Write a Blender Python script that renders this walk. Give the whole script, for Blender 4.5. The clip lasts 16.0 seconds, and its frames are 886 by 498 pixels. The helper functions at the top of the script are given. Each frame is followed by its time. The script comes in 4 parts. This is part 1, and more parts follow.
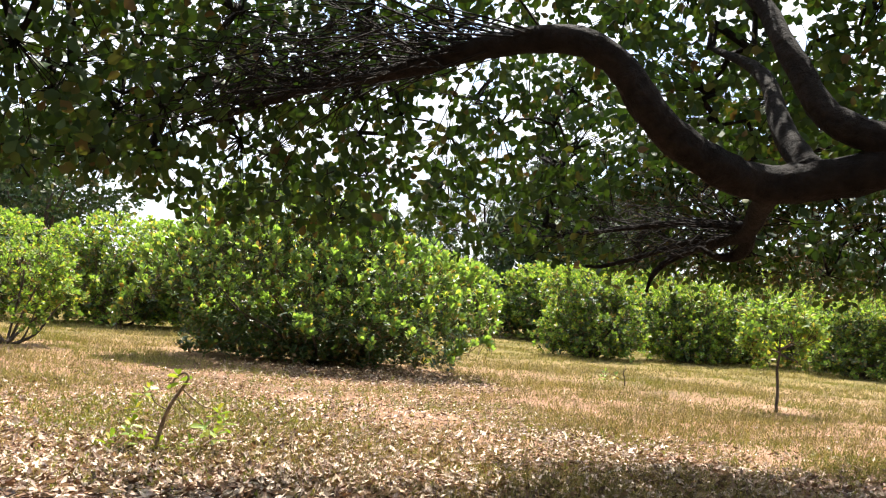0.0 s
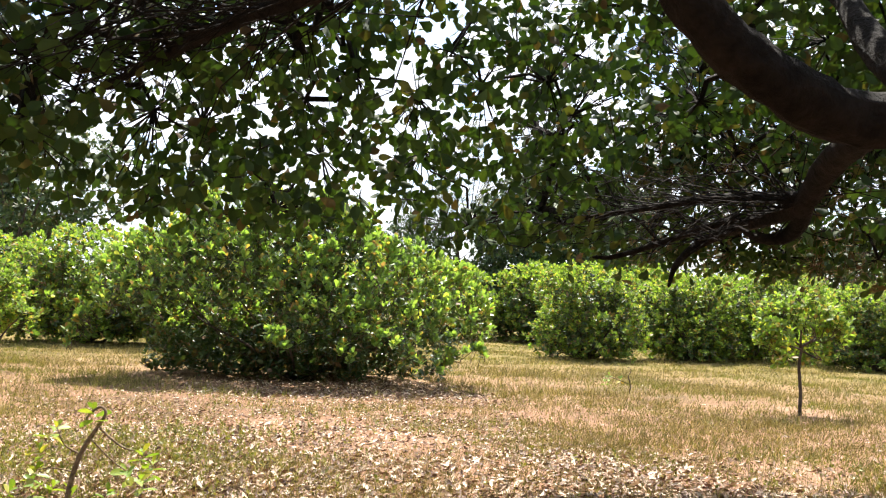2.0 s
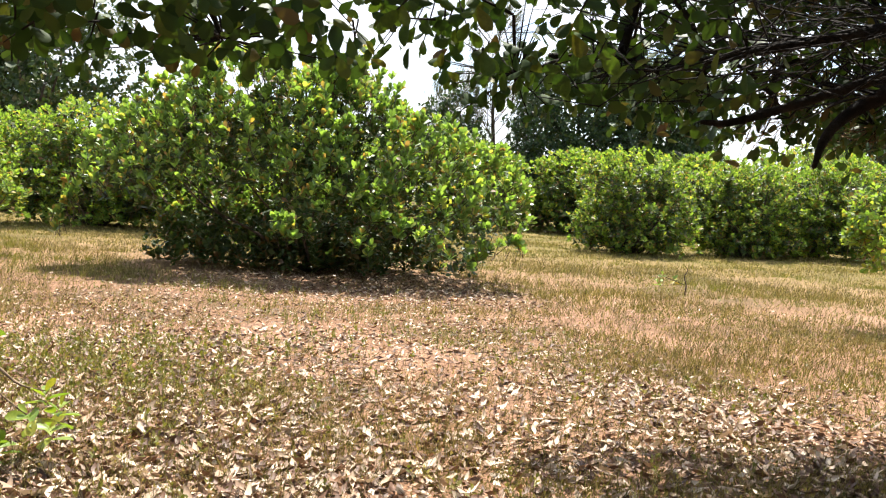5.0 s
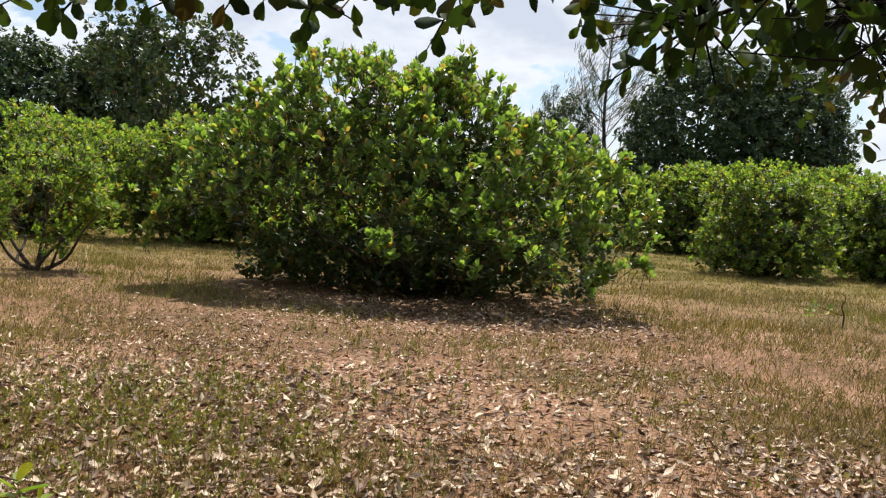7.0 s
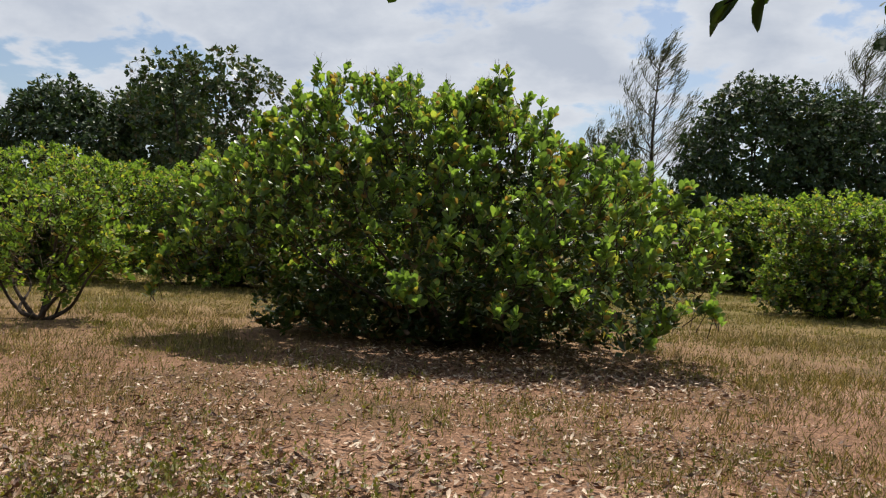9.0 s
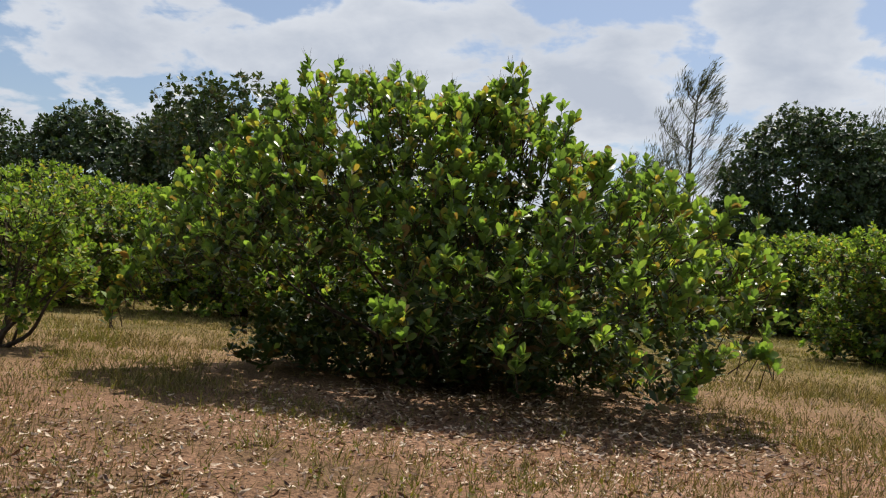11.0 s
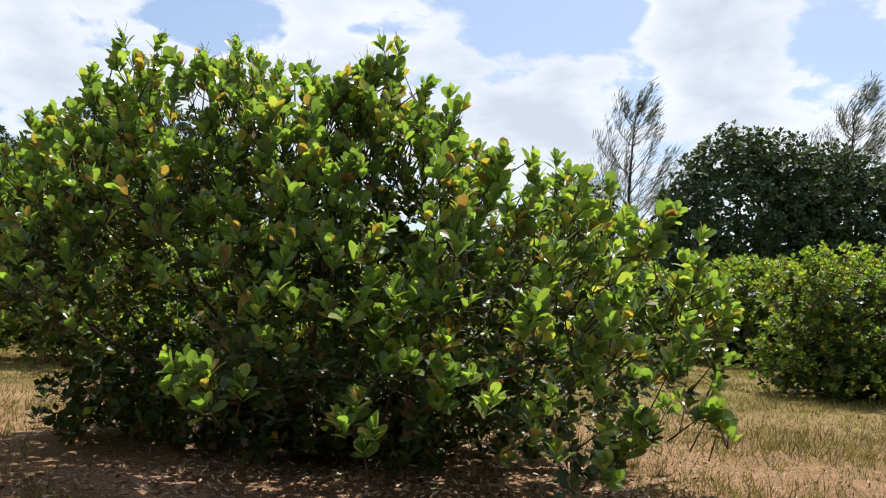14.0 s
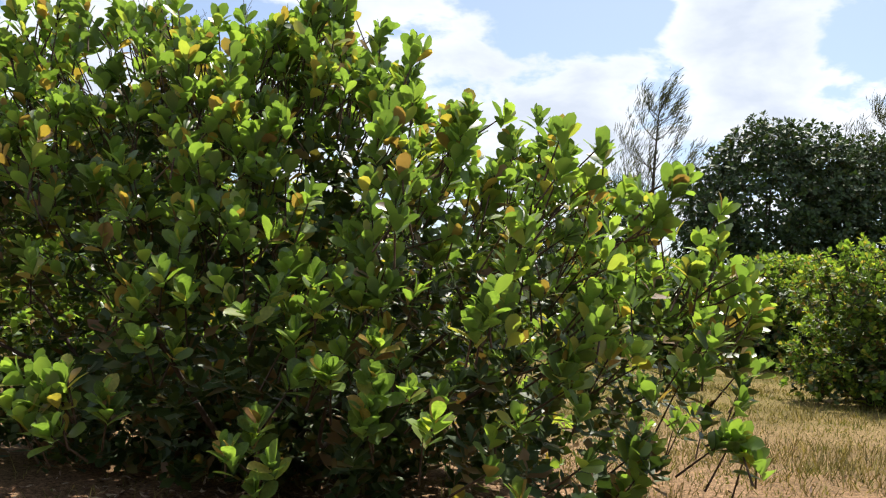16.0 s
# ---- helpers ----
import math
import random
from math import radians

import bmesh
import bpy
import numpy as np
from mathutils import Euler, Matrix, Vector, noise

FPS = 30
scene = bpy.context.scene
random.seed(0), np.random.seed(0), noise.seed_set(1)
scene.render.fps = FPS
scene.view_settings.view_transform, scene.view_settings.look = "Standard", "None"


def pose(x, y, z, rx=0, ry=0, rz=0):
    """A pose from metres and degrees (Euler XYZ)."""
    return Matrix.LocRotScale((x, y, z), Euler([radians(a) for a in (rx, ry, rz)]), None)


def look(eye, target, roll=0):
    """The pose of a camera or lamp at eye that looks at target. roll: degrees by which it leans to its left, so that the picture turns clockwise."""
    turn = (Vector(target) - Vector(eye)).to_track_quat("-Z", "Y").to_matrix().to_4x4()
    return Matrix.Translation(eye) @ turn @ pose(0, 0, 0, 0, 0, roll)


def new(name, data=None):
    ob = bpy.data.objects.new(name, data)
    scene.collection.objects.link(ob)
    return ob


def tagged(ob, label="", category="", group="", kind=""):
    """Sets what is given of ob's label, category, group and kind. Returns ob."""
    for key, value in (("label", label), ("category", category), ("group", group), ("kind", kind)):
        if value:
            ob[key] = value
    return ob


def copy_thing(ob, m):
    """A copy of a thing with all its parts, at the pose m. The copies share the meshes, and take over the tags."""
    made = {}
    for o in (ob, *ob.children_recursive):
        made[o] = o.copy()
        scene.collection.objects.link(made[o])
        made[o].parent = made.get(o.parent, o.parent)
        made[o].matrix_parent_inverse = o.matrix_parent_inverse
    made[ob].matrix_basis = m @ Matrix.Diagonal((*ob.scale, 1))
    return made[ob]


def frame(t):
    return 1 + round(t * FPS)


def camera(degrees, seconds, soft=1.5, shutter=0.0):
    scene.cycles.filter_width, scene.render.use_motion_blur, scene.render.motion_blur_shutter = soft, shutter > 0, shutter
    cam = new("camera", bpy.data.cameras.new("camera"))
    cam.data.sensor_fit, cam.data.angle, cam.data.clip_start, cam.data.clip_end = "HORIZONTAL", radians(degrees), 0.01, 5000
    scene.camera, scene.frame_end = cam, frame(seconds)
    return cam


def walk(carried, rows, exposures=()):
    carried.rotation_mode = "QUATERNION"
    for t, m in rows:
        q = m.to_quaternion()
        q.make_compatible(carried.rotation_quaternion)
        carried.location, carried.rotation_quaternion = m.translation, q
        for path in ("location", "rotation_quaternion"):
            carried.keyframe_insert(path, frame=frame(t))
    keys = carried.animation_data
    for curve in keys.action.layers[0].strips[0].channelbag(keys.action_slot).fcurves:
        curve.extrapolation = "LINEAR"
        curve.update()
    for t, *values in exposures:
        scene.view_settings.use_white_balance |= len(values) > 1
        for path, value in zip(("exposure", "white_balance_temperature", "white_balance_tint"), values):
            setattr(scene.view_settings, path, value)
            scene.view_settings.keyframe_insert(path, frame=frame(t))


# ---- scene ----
cam = camera(57.7, 16.0, soft=1.2)
PATH = [
    (0, (0.3, -0.134, 1.51), (0.23, 1.86, 1.648), 4.2),
    (0.5, (0.336, 0.194, 1.509), (0.331, 2.189, 1.648), 1.9),
    (1, (0.385, 0.555, 1.552), (0.297, 2.548, 1.693), 2.0),
    (1.5, (0.384, 0.919, 1.539), (0.298, 2.912, 1.68), 2.8),
    (2, (0.386, 1.279, 1.531), (0.336, 3.273, 1.68), 2.2),
    (2.5, (0.428, 1.658, 1.494), (0.359, 3.651, 1.649), 1.5),
    (3, (0.428, 1.948, 1.457), (0.367, 3.947, 1.444), 1.4),
    (3.2, (0.424, 2.081, 1.465), (0.429, 4.08, 1.41), 1.6),
    (5.3, (0.325, 3.393, 1.528), (0.195, 5.384, 1.394), 3.3),
    (5.5, (0.302, 3.515, 1.517), (0.161, 5.506, 1.385), 3.3),
    (6, (0.274, 3.909, 1.53), (-0.091, 5.871, 1.405), 2.6),
    (6.5, (0.203, 4.243, 1.484), (-0.201, 6.198, 1.361), 2.6),
    (7, (0.133, 4.618, 1.488), (-0.248, 6.579, 1.384), 3.2),
    (7.5, (0.116, 5.017, 1.487), (-0.28, 6.977, 1.418), 3.1),
    (8, (0.067, 5.36, 1.457), (-0.344, 7.317, 1.426), 2.5),
    (8.5, (-0.025, 5.71, 1.474), (-0.444, 7.666, 1.454), 2.5),
    (9, (-0.001, 6.033, 1.491), (-0.497, 7.97, 1.48), 2.5),
    (9.2, (-0.007, 6.136, 1.507), (-0.522, 8.068, 1.496), 2.5),
    (11.3, (-0.027, 8.0, 1.366), (-0.607, 9.912, 1.469), 3.8),
    (11.5, (-0.012, 8.193, 1.403), (-0.51, 10.126, 1.523), 4.4),
    (12, (0.05, 8.66, 1.406), (-0.31, 10.623, 1.543), 4.0),
    (12.5, (0.066, 8.992, 1.434), (-0.342, 10.945, 1.569), 4.1),
    (13, (0.047, 9.404, 1.47), (-0.372, 11.354, 1.624), 3.9),
    (13.5, (0.104, 9.776, 1.464), (-0.32, 11.724, 1.622), 3.5),
    (14, (0.154, 10.095, 1.485), (-0.305, 12.035, 1.644), 2.4),
    (14.5, (0.135, 10.493, 1.485), (-0.314, 12.435, 1.646), 2.8),
    (15, (0.186, 10.791, 1.47), (-0.267, 12.732, 1.635), 2.6),
    (15.5, (0.288, 11.139, 1.459), (-0.256, 13.057, 1.622), 2.5),
    (16, (0.329, 11.552, 1.47), (-0.193, 13.476, 1.631), 2.4),
]
walk(cam, [(t, look(eye, aim, lean)) for t, eye, aim, lean in PATH],
     [(0, 1.65), (3.2, 1.65), (5.5, 1.22), (6.0, 0.9), (7.0, 0.52), (7.5, 0.2), (8.0, 0.08), (8.5, 0.16), (9.0, 0.1), (12.0, 0.12), (12.5, 0.28), (13.2, 0.3), (14.0, 0.55), (14.5, 0.32), (15.5, 0.78), (16, 0.7)])

# ---- sky and sun ----
SUN_TURN, SUN_HEIGHT = 8.0, 63.0
w = bpy.data.worlds.new("sky")
scene.world = w
w.use_nodes = True
wt = w.node_tree
wt.nodes.clear()


def wnode(kind, **values):
    n = wt.nodes.new(kind)
    for k, v in values.items():
        n.inputs[int(k[1:]) if k[0] == "i" and k[1:].isdigit() else k].default_value = v
    return n


sky = wnode("ShaderNodeTexSky")
sky.sky_type, sky.sun_disc, sky.dust_density = "NISHITA", False, 1.6
sky.sun_elevation, sky.sun_rotation = radians(SUN_HEIGHT), radians(SUN_TURN)
blue = wnode("ShaderNodeBackground", Strength=0.105)
wt.links.new(sky.outputs[0], blue.inputs[0])
co = wnode("ShaderNodeTexCoord")
sep = wnode("ShaderNodeSeparateXYZ")
wt.links.new(co.outputs["Generated"], sep.inputs[0])
up = wnode("ShaderNodeMath", i1=0.32)
up.operation = "ADD"
wt.links.new(sep.outputs[2], up.inputs[0])
flat = wnode("ShaderNodeVectorMath")
flat.operation = "DIVIDE"
comb = wnode("ShaderNodeCombineXYZ")
for k in range(3):
    wt.links.new(up.outputs[0], comb.inputs[k])
wt.links.new(co.outputs["Generated"], flat.inputs[0])
wt.links.new(comb.outputs[0], flat.inputs[1])
place = wnode("ShaderNodeMapping")
place.inputs["Location"].default_value = (1.35, 0.55, 0.4)
wt.links.new(flat.outputs[0], place.inputs[0])
puff = wnode("ShaderNodeTexNoise", Scale=4.6, Detail=12.0, Roughness=0.56, Distortion=0.15)
wt.links.new(place.outputs[0], puff.inputs["Vector"])
# heaps of cloud (+) and clear gaps (-): direction, reach, weight
HEAPS = [((-0.37, 0.88, 0.29), 0.26, 0.13), ((-0.13, 0.96, 0.22), 0.17, 0.16), ((0.10, 0.94, 0.32), 0.13, 0.15), ((0.14, 0.95, 0.24), 0.15, 0.13),
         ((-0.15, 0.92, 0.37), 0.10, -0.15), ((-0.03, 0.94, 0.35), 0.075, -0.15), ((0.22, 0.92, 0.30), 0.07, -0.13), ((-0.62, 0.74, 0.27), 0.2, 0.1),
         ((-0.49, 0.81, 0.33), 0.08, -0.13), ((0.30, 0.90, 0.36), 0.11, 0.10)]
total = puff.outputs[0]
for way_, reach, weight in HEAPS:
    gap_ = wnode("ShaderNodeVectorMath")
    gap_.operation = "DISTANCE"
    gap_.inputs[1].default_value = Vector(way_).normalized()
    wt.links.new(co.outputs["Generated"], gap_.inputs[0])
    bump_ = wnode("ShaderNodeMapRange", i1=0.0, i2=reach, i3=weight, i4=0.0)
    bump_.interpolation_type = "SMOOTHSTEP"
    wt.links.new(gap_.outputs["Value"], bump_.inputs[0])
    add_ = wnode("ShaderNodeMath")
    add_.operation = "ADD"
    wt.links.new(total, add_.inputs[0])
    wt.links.new(bump_.outputs[0], add_.inputs[1])
    total = add_.outputs[0]
cover = wnode("ShaderNodeMapRange", i1=0.455, i2=0.55)
cover.interpolation_type = "SMOOTHSTEP"
wt.links.new(total, cover.inputs[0])
body = wnode("ShaderNodeTexNoise", Scale=3.1, Detail=5.0, Roughness=0.5)
wt.links.new(place.outputs[0], body.inputs["Vector"])
ramp = wnode("ShaderNodeValToRGB")
ramp.color_ramp.elements[0].position, ramp.color_ramp.elements[0].color = 0.54, (0.86, 0.90, 0.97, 1)
ramp.color_ramp.elements[1].position, ramp.color_ramp.elements[1].color = 0.78, (0.60, 0.66, 0.77, 1)
thick_ = wnode("ShaderNodeMath", i1=0.35)
thick_.operation = "MULTIPLY_ADD"
wt.links.new(body.outputs[0], thick_.inputs[0])
half_ = wnode("ShaderNodeMath", i1=0.8)
half_.operation = "MULTIPLY"
wt.links.new(total, half_.inputs[0])
wt.links.new(half_.outputs[0], thick_.inputs[2])
wt.links.new(thick_.outputs[0], ramp.inputs[0])
white = wnode("ShaderNodeBackground", Strength=0.78)
wt.links.new(ramp.outputs[0], white.inputs[0])
both = wnode("ShaderNodeMixShader")
wt.links.new(cover.outputs[0], both.inputs[0])
wt.links.new(blue.outputs[0], both.inputs[1])
wt.links.new(white.outputs[0], both.inputs[2])
wt.links.new(both.outputs[0], wnode("ShaderNodeOutputWorld").inputs[0])

sun = new("sun", bpy.data.lights.new("sun", "SUN"))
sun.data.energy, sun.data.angle, sun.data.color = 5.0, radians(0.53), (1.0, 0.95, 0.86)
SUN = Vector((math.sin(radians(SUN_TURN)) * math.cos(radians(SUN_HEIGHT)),
              math.cos(radians(SUN_TURN)) * math.cos(radians(SUN_HEIGHT)), math.sin(radians(SUN_HEIGHT))))
sun.matrix_world = look(SUN * 60, (0, 0, 0))


# ---- materials ----
def material(name):
    ma = bpy.data.materials.new(name)
    ma.use_nodes = True
    nt = ma.node_tree
    return ma, nt, nt.nodes["Principled BSDF"]


def ramp_node(nt, stops):
    r = nt.nodes.new("ShaderNodeValToRGB")
    els = r.color_ramp.elements
    while len(els) < len(stops):
        els.new(0.5)
    for e, (p, c) in zip(els, stops):
        e.position, e.color = p, (*c, 1)
    return r


def noise_node(nt, scale, detail=4.0, rough=0.55, space="Object"):
    tc = nt.nodes.new("ShaderNodeTexCoord")
    n = nt.nodes.new("ShaderNodeTexNoise")
    n.inputs["Scale"].default_value, n.inputs["Detail"].default_value = scale, detail
    n.inputs["Roughness"].default_value = rough
    nt.links.new(tc.outputs[space], n.inputs["Vector"])
    return n


def mixed(nt, a, b, fac, mode="MIX"):
    m = nt.nodes.new("ShaderNodeMix")
    m.data_type, m.blend_type = "RGBA", mode
    for sock, v in ((m.inputs[6], a), (m.inputs[7], b), (m.inputs[0], fac)):
        if isinstance(v, (int, float)):
            sock.default_value = v
        elif isinstance(v, tuple):
            sock.default_value = (*v, 1)
        else:
            nt.links.new(v, sock)
    return m.outputs[2]


def leaf_material(name, stops, through_light=0.5, gloss=0.42, single=False, tint=(1.25, 1.36, 0.5), blotch=6.0, sheen=0.3):
    """Leaf blade: a colour for each leaf, uneven blotches on it, some light let through."""
    ma, nt, p = material(name)
    src = nt.nodes.new("ShaderNodeObjectInfo" if single else "ShaderNodeNewGeometry")
    r = ramp_node(nt, stops)
    nt.links.new(src.outputs["Random" if single else "Random Per Island"], r.inputs[0])
    n = noise_node(nt, blotch, 3.0)
    nr = ramp_node(nt, [(0.3, (0.72, 0.75, 0.7)), (0.7, (1.15, 1.12, 1.0))])
    nt.links.new(n.outputs[0], nr.inputs[0])
    c = mixed(nt, r.outputs[0], nr.outputs[0], 1.0, "MULTIPLY")
    nt.links.new(c, p.inputs["Base Color"])
    p.inputs["Roughness"].default_value = gloss
    p.inputs["Specular IOR Level"].default_value = sheen
    t = nt.nodes.new("ShaderNodeBsdfTranslucent")
    nt.links.new(mixed(nt, c, tint, 1.0, "MULTIPLY"), t.inputs[0])
    m = nt.nodes.new("ShaderNodeMixShader")
    m.inputs[0].default_value = through_light
    nt.links.new(p.outputs[0], m.inputs[1])
    nt.links.new(t.outputs[0], m.inputs[2])
    nt.links.new(m.outputs[0], nt.nodes["Material Output"].inputs[0])
    return ma


def bark_material(name, dark, light, scale=9.0, furrow=0.6, depth=0.02):
    ma, nt, p = material(name)
    n = noise_node(nt, scale, 7.0, 0.65)
    r = ramp_node(nt, [(0.3, dark), (0.72, light)])
    nt.links.new(n.outputs[0], r.inputs[0])
    big = noise_node(nt, 1.7, 3.0)
    br = ramp_node(nt, [(0.35, (0.7, 0.7, 0.72)), (0.65, (1.15, 1.1, 1.05))])
    nt.links.new(big.outputs[0], br.inputs[0])
    nt.links.new(mixed(nt, r.outputs[0], br.outputs[0], 1.0, "MULTIPLY"), p.inputs["Base Color"])
    p.inputs["Roughness"].default_value = 0.9
    p.inputs["Specular IOR Level"].default_value = 0.15
    b = nt.nodes.new("ShaderNodeBump")
    b.inputs["Strength"].default_value, b.inputs["Distance"].default_value = furrow, depth
    nt.links.new(n.outputs[0], b.inputs["Height"])
    nt.links.new(b.outputs[0], p.inputs["Normal"])
    return ma


GREENS = [(0.0, (0.105, 0.16, 0.06)), (0.35, (0.165, 0.25, 0.082)), (0.62, (0.235, 0.345, 0.10)),
          (0.80, (0.30, 0.40, 0.11)), (0.89, (0.42, 0.42, 0.12)), (0.95, (0.44, 0.29, 0.095)), (1.0, (0.26, 0.15, 0.085))]
M_LEAF = leaf_material("cashew_leaf", GREENS, 0.54, 0.34, sheen=0.7)
# inner leaves: the crown's inside shade is put into this darker green
M_LEAF_INNER_SHADE = leaf_material("cashew_inner_leaf_shaded", [(0.0, (0.04, 0.066, 0.025)), (0.5, (0.06, 0.098, 0.034)), (0.78, (0.095, 0.125, 0.04)), (0.88, (0.18, 0.125, 0.05)), (1.0, (0.16, 0.09, 0.05))], 0.25)
M_LEAF_ONE = leaf_material("cashew_leaf_single", GREENS, 0.55, single=True)
M_LEAF_ROW = leaf_material("cashew_leaf_row", [(0.0, (0.09, 0.145, 0.042)), (0.4, (0.165, 0.245, 0.062)), (0.72, (0.245, 0.335, 0.076)),
                                               (0.88, (0.38, 0.40, 0.09)), (0.95, (0.38, 0.28, 0.085)), (1.0, (0.25, 0.15, 0.08))], 0.54, 0.48, sheen=0.25)
# leaves over the path: canopy shade is put into these dark greens
M_LEAF_SHADE = leaf_material("shaded_cashew_leaf", [(0.0, (0.025, 0.05, 0.014)), (0.5, (0.045, 0.085, 0.018)),
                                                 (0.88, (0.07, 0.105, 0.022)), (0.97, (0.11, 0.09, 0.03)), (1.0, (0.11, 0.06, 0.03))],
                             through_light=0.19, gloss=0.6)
M_LEAF_SHADE_ONE = leaf_material("shaded_cashew_leaf_single", [(0.0, (0.03, 0.06, 0.016)), (0.5, (0.055, 0.10, 0.02)),
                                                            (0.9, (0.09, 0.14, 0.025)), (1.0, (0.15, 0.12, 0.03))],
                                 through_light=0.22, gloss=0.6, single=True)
# the two deepest greens are lifted and greyed, distance haze in the colour
M_LEAF_DARK = leaf_material("dark_tree_leaf", [(0.0, (0.036, 0.058, 0.033)), (0.5, (0.058, 0.088, 0.046)),
                                               (0.9, (0.07, 0.12, 0.03)), (1.0, (0.12, 0.11, 0.045))], 0.14, 0.5)
M_LEAF_LOOSE = leaf_material("loose_tree_leaf", [(0.0, (0.035, 0.06, 0.024)), (0.55, (0.06, 0.095, 0.035)),
                                                 (0.85, (0.10, 0.12, 0.05)), (1.0, (0.17, 0.13, 0.09))], 0.2, 0.38)
M_NEEDLE = leaf_material("casuarina_needle", [(0.0, (0.09, 0.10, 0.08)), (1.0, (0.18, 0.18, 0.15))], 0.3, 0.6)
M_BARK = bark_material("grey_brown_bark", (0.035, 0.027, 0.022), (0.13, 0.10, 0.08))
# old tree's bark: near black, the backlit limbs' shade put into the colour
M_BARK_SHADE = bark_material("old_shaded_bark", (0.007, 0.006, 0.005), (0.030, 0.024, 0.020), 13.0, 1.0, 0.05)
M_BARK_PALE = bark_material("pale_brown_bark", (0.10, 0.07, 0.045), (0.28, 0.21, 0.15), 30.0, 0.4, 0.005)
M_PANICLE = bark_material("dry_flower_stalk", (0.09, 0.055, 0.025), (0.22, 0.145, 0.07), 20.0)
M_TWIG = bark_material("twig_bark", (0.04, 0.027, 0.018), (0.14, 0.10, 0.07), 20.0)
M_LITTER = leaf_material("dry_leaf", [(0.0, (0.09, 0.045, 0.03)), (0.35, (0.19, 0.105, 0.07)), (0.6, (0.47, 0.335, 0.25)),
                                      (0.88, (0.70, 0.57, 0.47)), (1.0, (0.30, 0.16, 0.09))], 0.1, 0.55, tint=(1.0, 0.9, 0.7), blotch=9.0)
M_LITTER_ONE = leaf_material("dry_leaf_single", [(0.0, (0.09, 0.045, 0.03)), (0.35, (0.19, 0.105, 0.07)), (0.6, (0.47, 0.335, 0.25)),
                                                 (0.88, (0.70, 0.57, 0.47)), (1.0, (0.30, 0.16, 0.09))], 0.1, 0.55, single=True,
                             tint=(1.0, 0.9, 0.7), blotch=9.0)
M_GRASS = leaf_material("dry_grass", [(0.0, (0.08, 0.085, 0.02)), (0.3, (0.18, 0.145, 0.048)), (0.62, (0.31, 0.245, 0.092)),
                                      (0.9, (0.48, 0.41, 0.15)), (1.0, (0.2, 0.12, 0.055))], 0.25, 0.6, tint=(1.0, 0.95, 0.6), blotch=1.2)
M_WEED = leaf_material("green_weed", [(0.0, (0.11, 0.115, 0.03)), (0.6, (0.19, 0.18, 0.045)), (1.0, (0.31, 0.26, 0.075))], 0.3, 0.5)


def ground_material():
    ma, nt, p = material("sandy_soil")
    big = noise_node(nt, 0.35, 5.0, 0.6)
    fine = noise_node(nt, 14.0, 8.0, 0.7)
    grit = noise_node(nt, 38.0, 6.0, 0.75)
    a = ramp_node(nt, [(0.34, (0.15, 0.10, 0.06)), (0.5, (0.275, 0.163, 0.11)), (0.66, (0.37, 0.24, 0.175))])
    nt.links.new(big.outputs[0], a.inputs[0])
    f = ramp_node(nt, [(0.3, (0.42, 0.39, 0.35)), (0.7, (1.22, 1.18, 1.12))])
    nt.links.new(fine.outputs[0], f.inputs[0])
    # far off the soil is hidden under dry grass
    tc = nt.nodes.new("ShaderNodeTexCoord")
    far = nt.nodes.new("ShaderNodeVectorMath")
    far.operation = "LENGTH"
    nt.links.new(tc.outputs["Object"], far.inputs[0])
    span = nt.nodes.new("ShaderNodeMapRange")
    span.inputs[1].default_value, span.inputs[2].default_value = 15.0, 28.0
    nt.links.new(far.outputs["Value"], span.inputs[0])
    turf = ramp_node(nt, [(0.35, (0.14, 0.12, 0.042)), (0.65, (0.25, 0.19, 0.082))])
    nt.links.new(big.outputs[0], turf.inputs[0])
    c = mixed(nt, mixed(nt, a.outputs[0], turf.outputs[0], span.outputs[0]), f.outputs[0], 1.0, "MULTIPLY")
    g = ramp_node(nt, [(0.38, (0.35, 0.33, 0.31)), (0.5, (0.9, 0.9, 0.88)), (0.62, (1.55, 1.5, 1.4))])
    nt.links.new(grit.outputs[0], g.inputs[0])
    nt.links.new(mixed(nt, c, g.outputs[0], 1.0, "MULTIPLY"), p.inputs["Base Color"])
    p.inputs["Roughness"].default_value = 0.95
    p.inputs["Specular IOR Level"].default_value = 0.1
    b = nt.nodes.new("ShaderNodeBump")
    b.inputs["Strength"].default_value, b.inputs["Distance"].default_value = 0.7, 0.03
    nt.links.new(fine.outputs[0], b.inputs["Height"])
    nt.links.new(b.outputs[0], p.inputs["Normal"])
    return ma


M_GROUND = ground_material()


# ---- building helpers ----
def relief(x, y):
    """Height of the ground."""
    return (0.018 * np.sin(x * 1.7 + 0.6 * y) + 0.014 * np.sin(2.9 * y - 1.1 * x + 1) + 0.008 * np.sin(6.1 * x + 2.0) * np.sin(5.3 * y)
            - 0.012)


def wave(p, s=1.0, k=0.0):
    """Cheap smooth noise in space, about -1 to 1."""
    x, y, z = p[:, 0] * s, p[:, 1] * s, p[:, 2] * s
    return (np.sin(1.7 * x + 1.3 * y + k) * np.cos(1.1 * z - 0.7 * x + 2 * k) + np.sin(2.3 * y - 1.9 * z + 3 * k) * np.cos(1.5 * x + 0.4 + k)) / 1.6


def unit(v):
    return v / np.maximum(np.linalg.norm(v, axis=-1, keepdims=True), 1e-9)


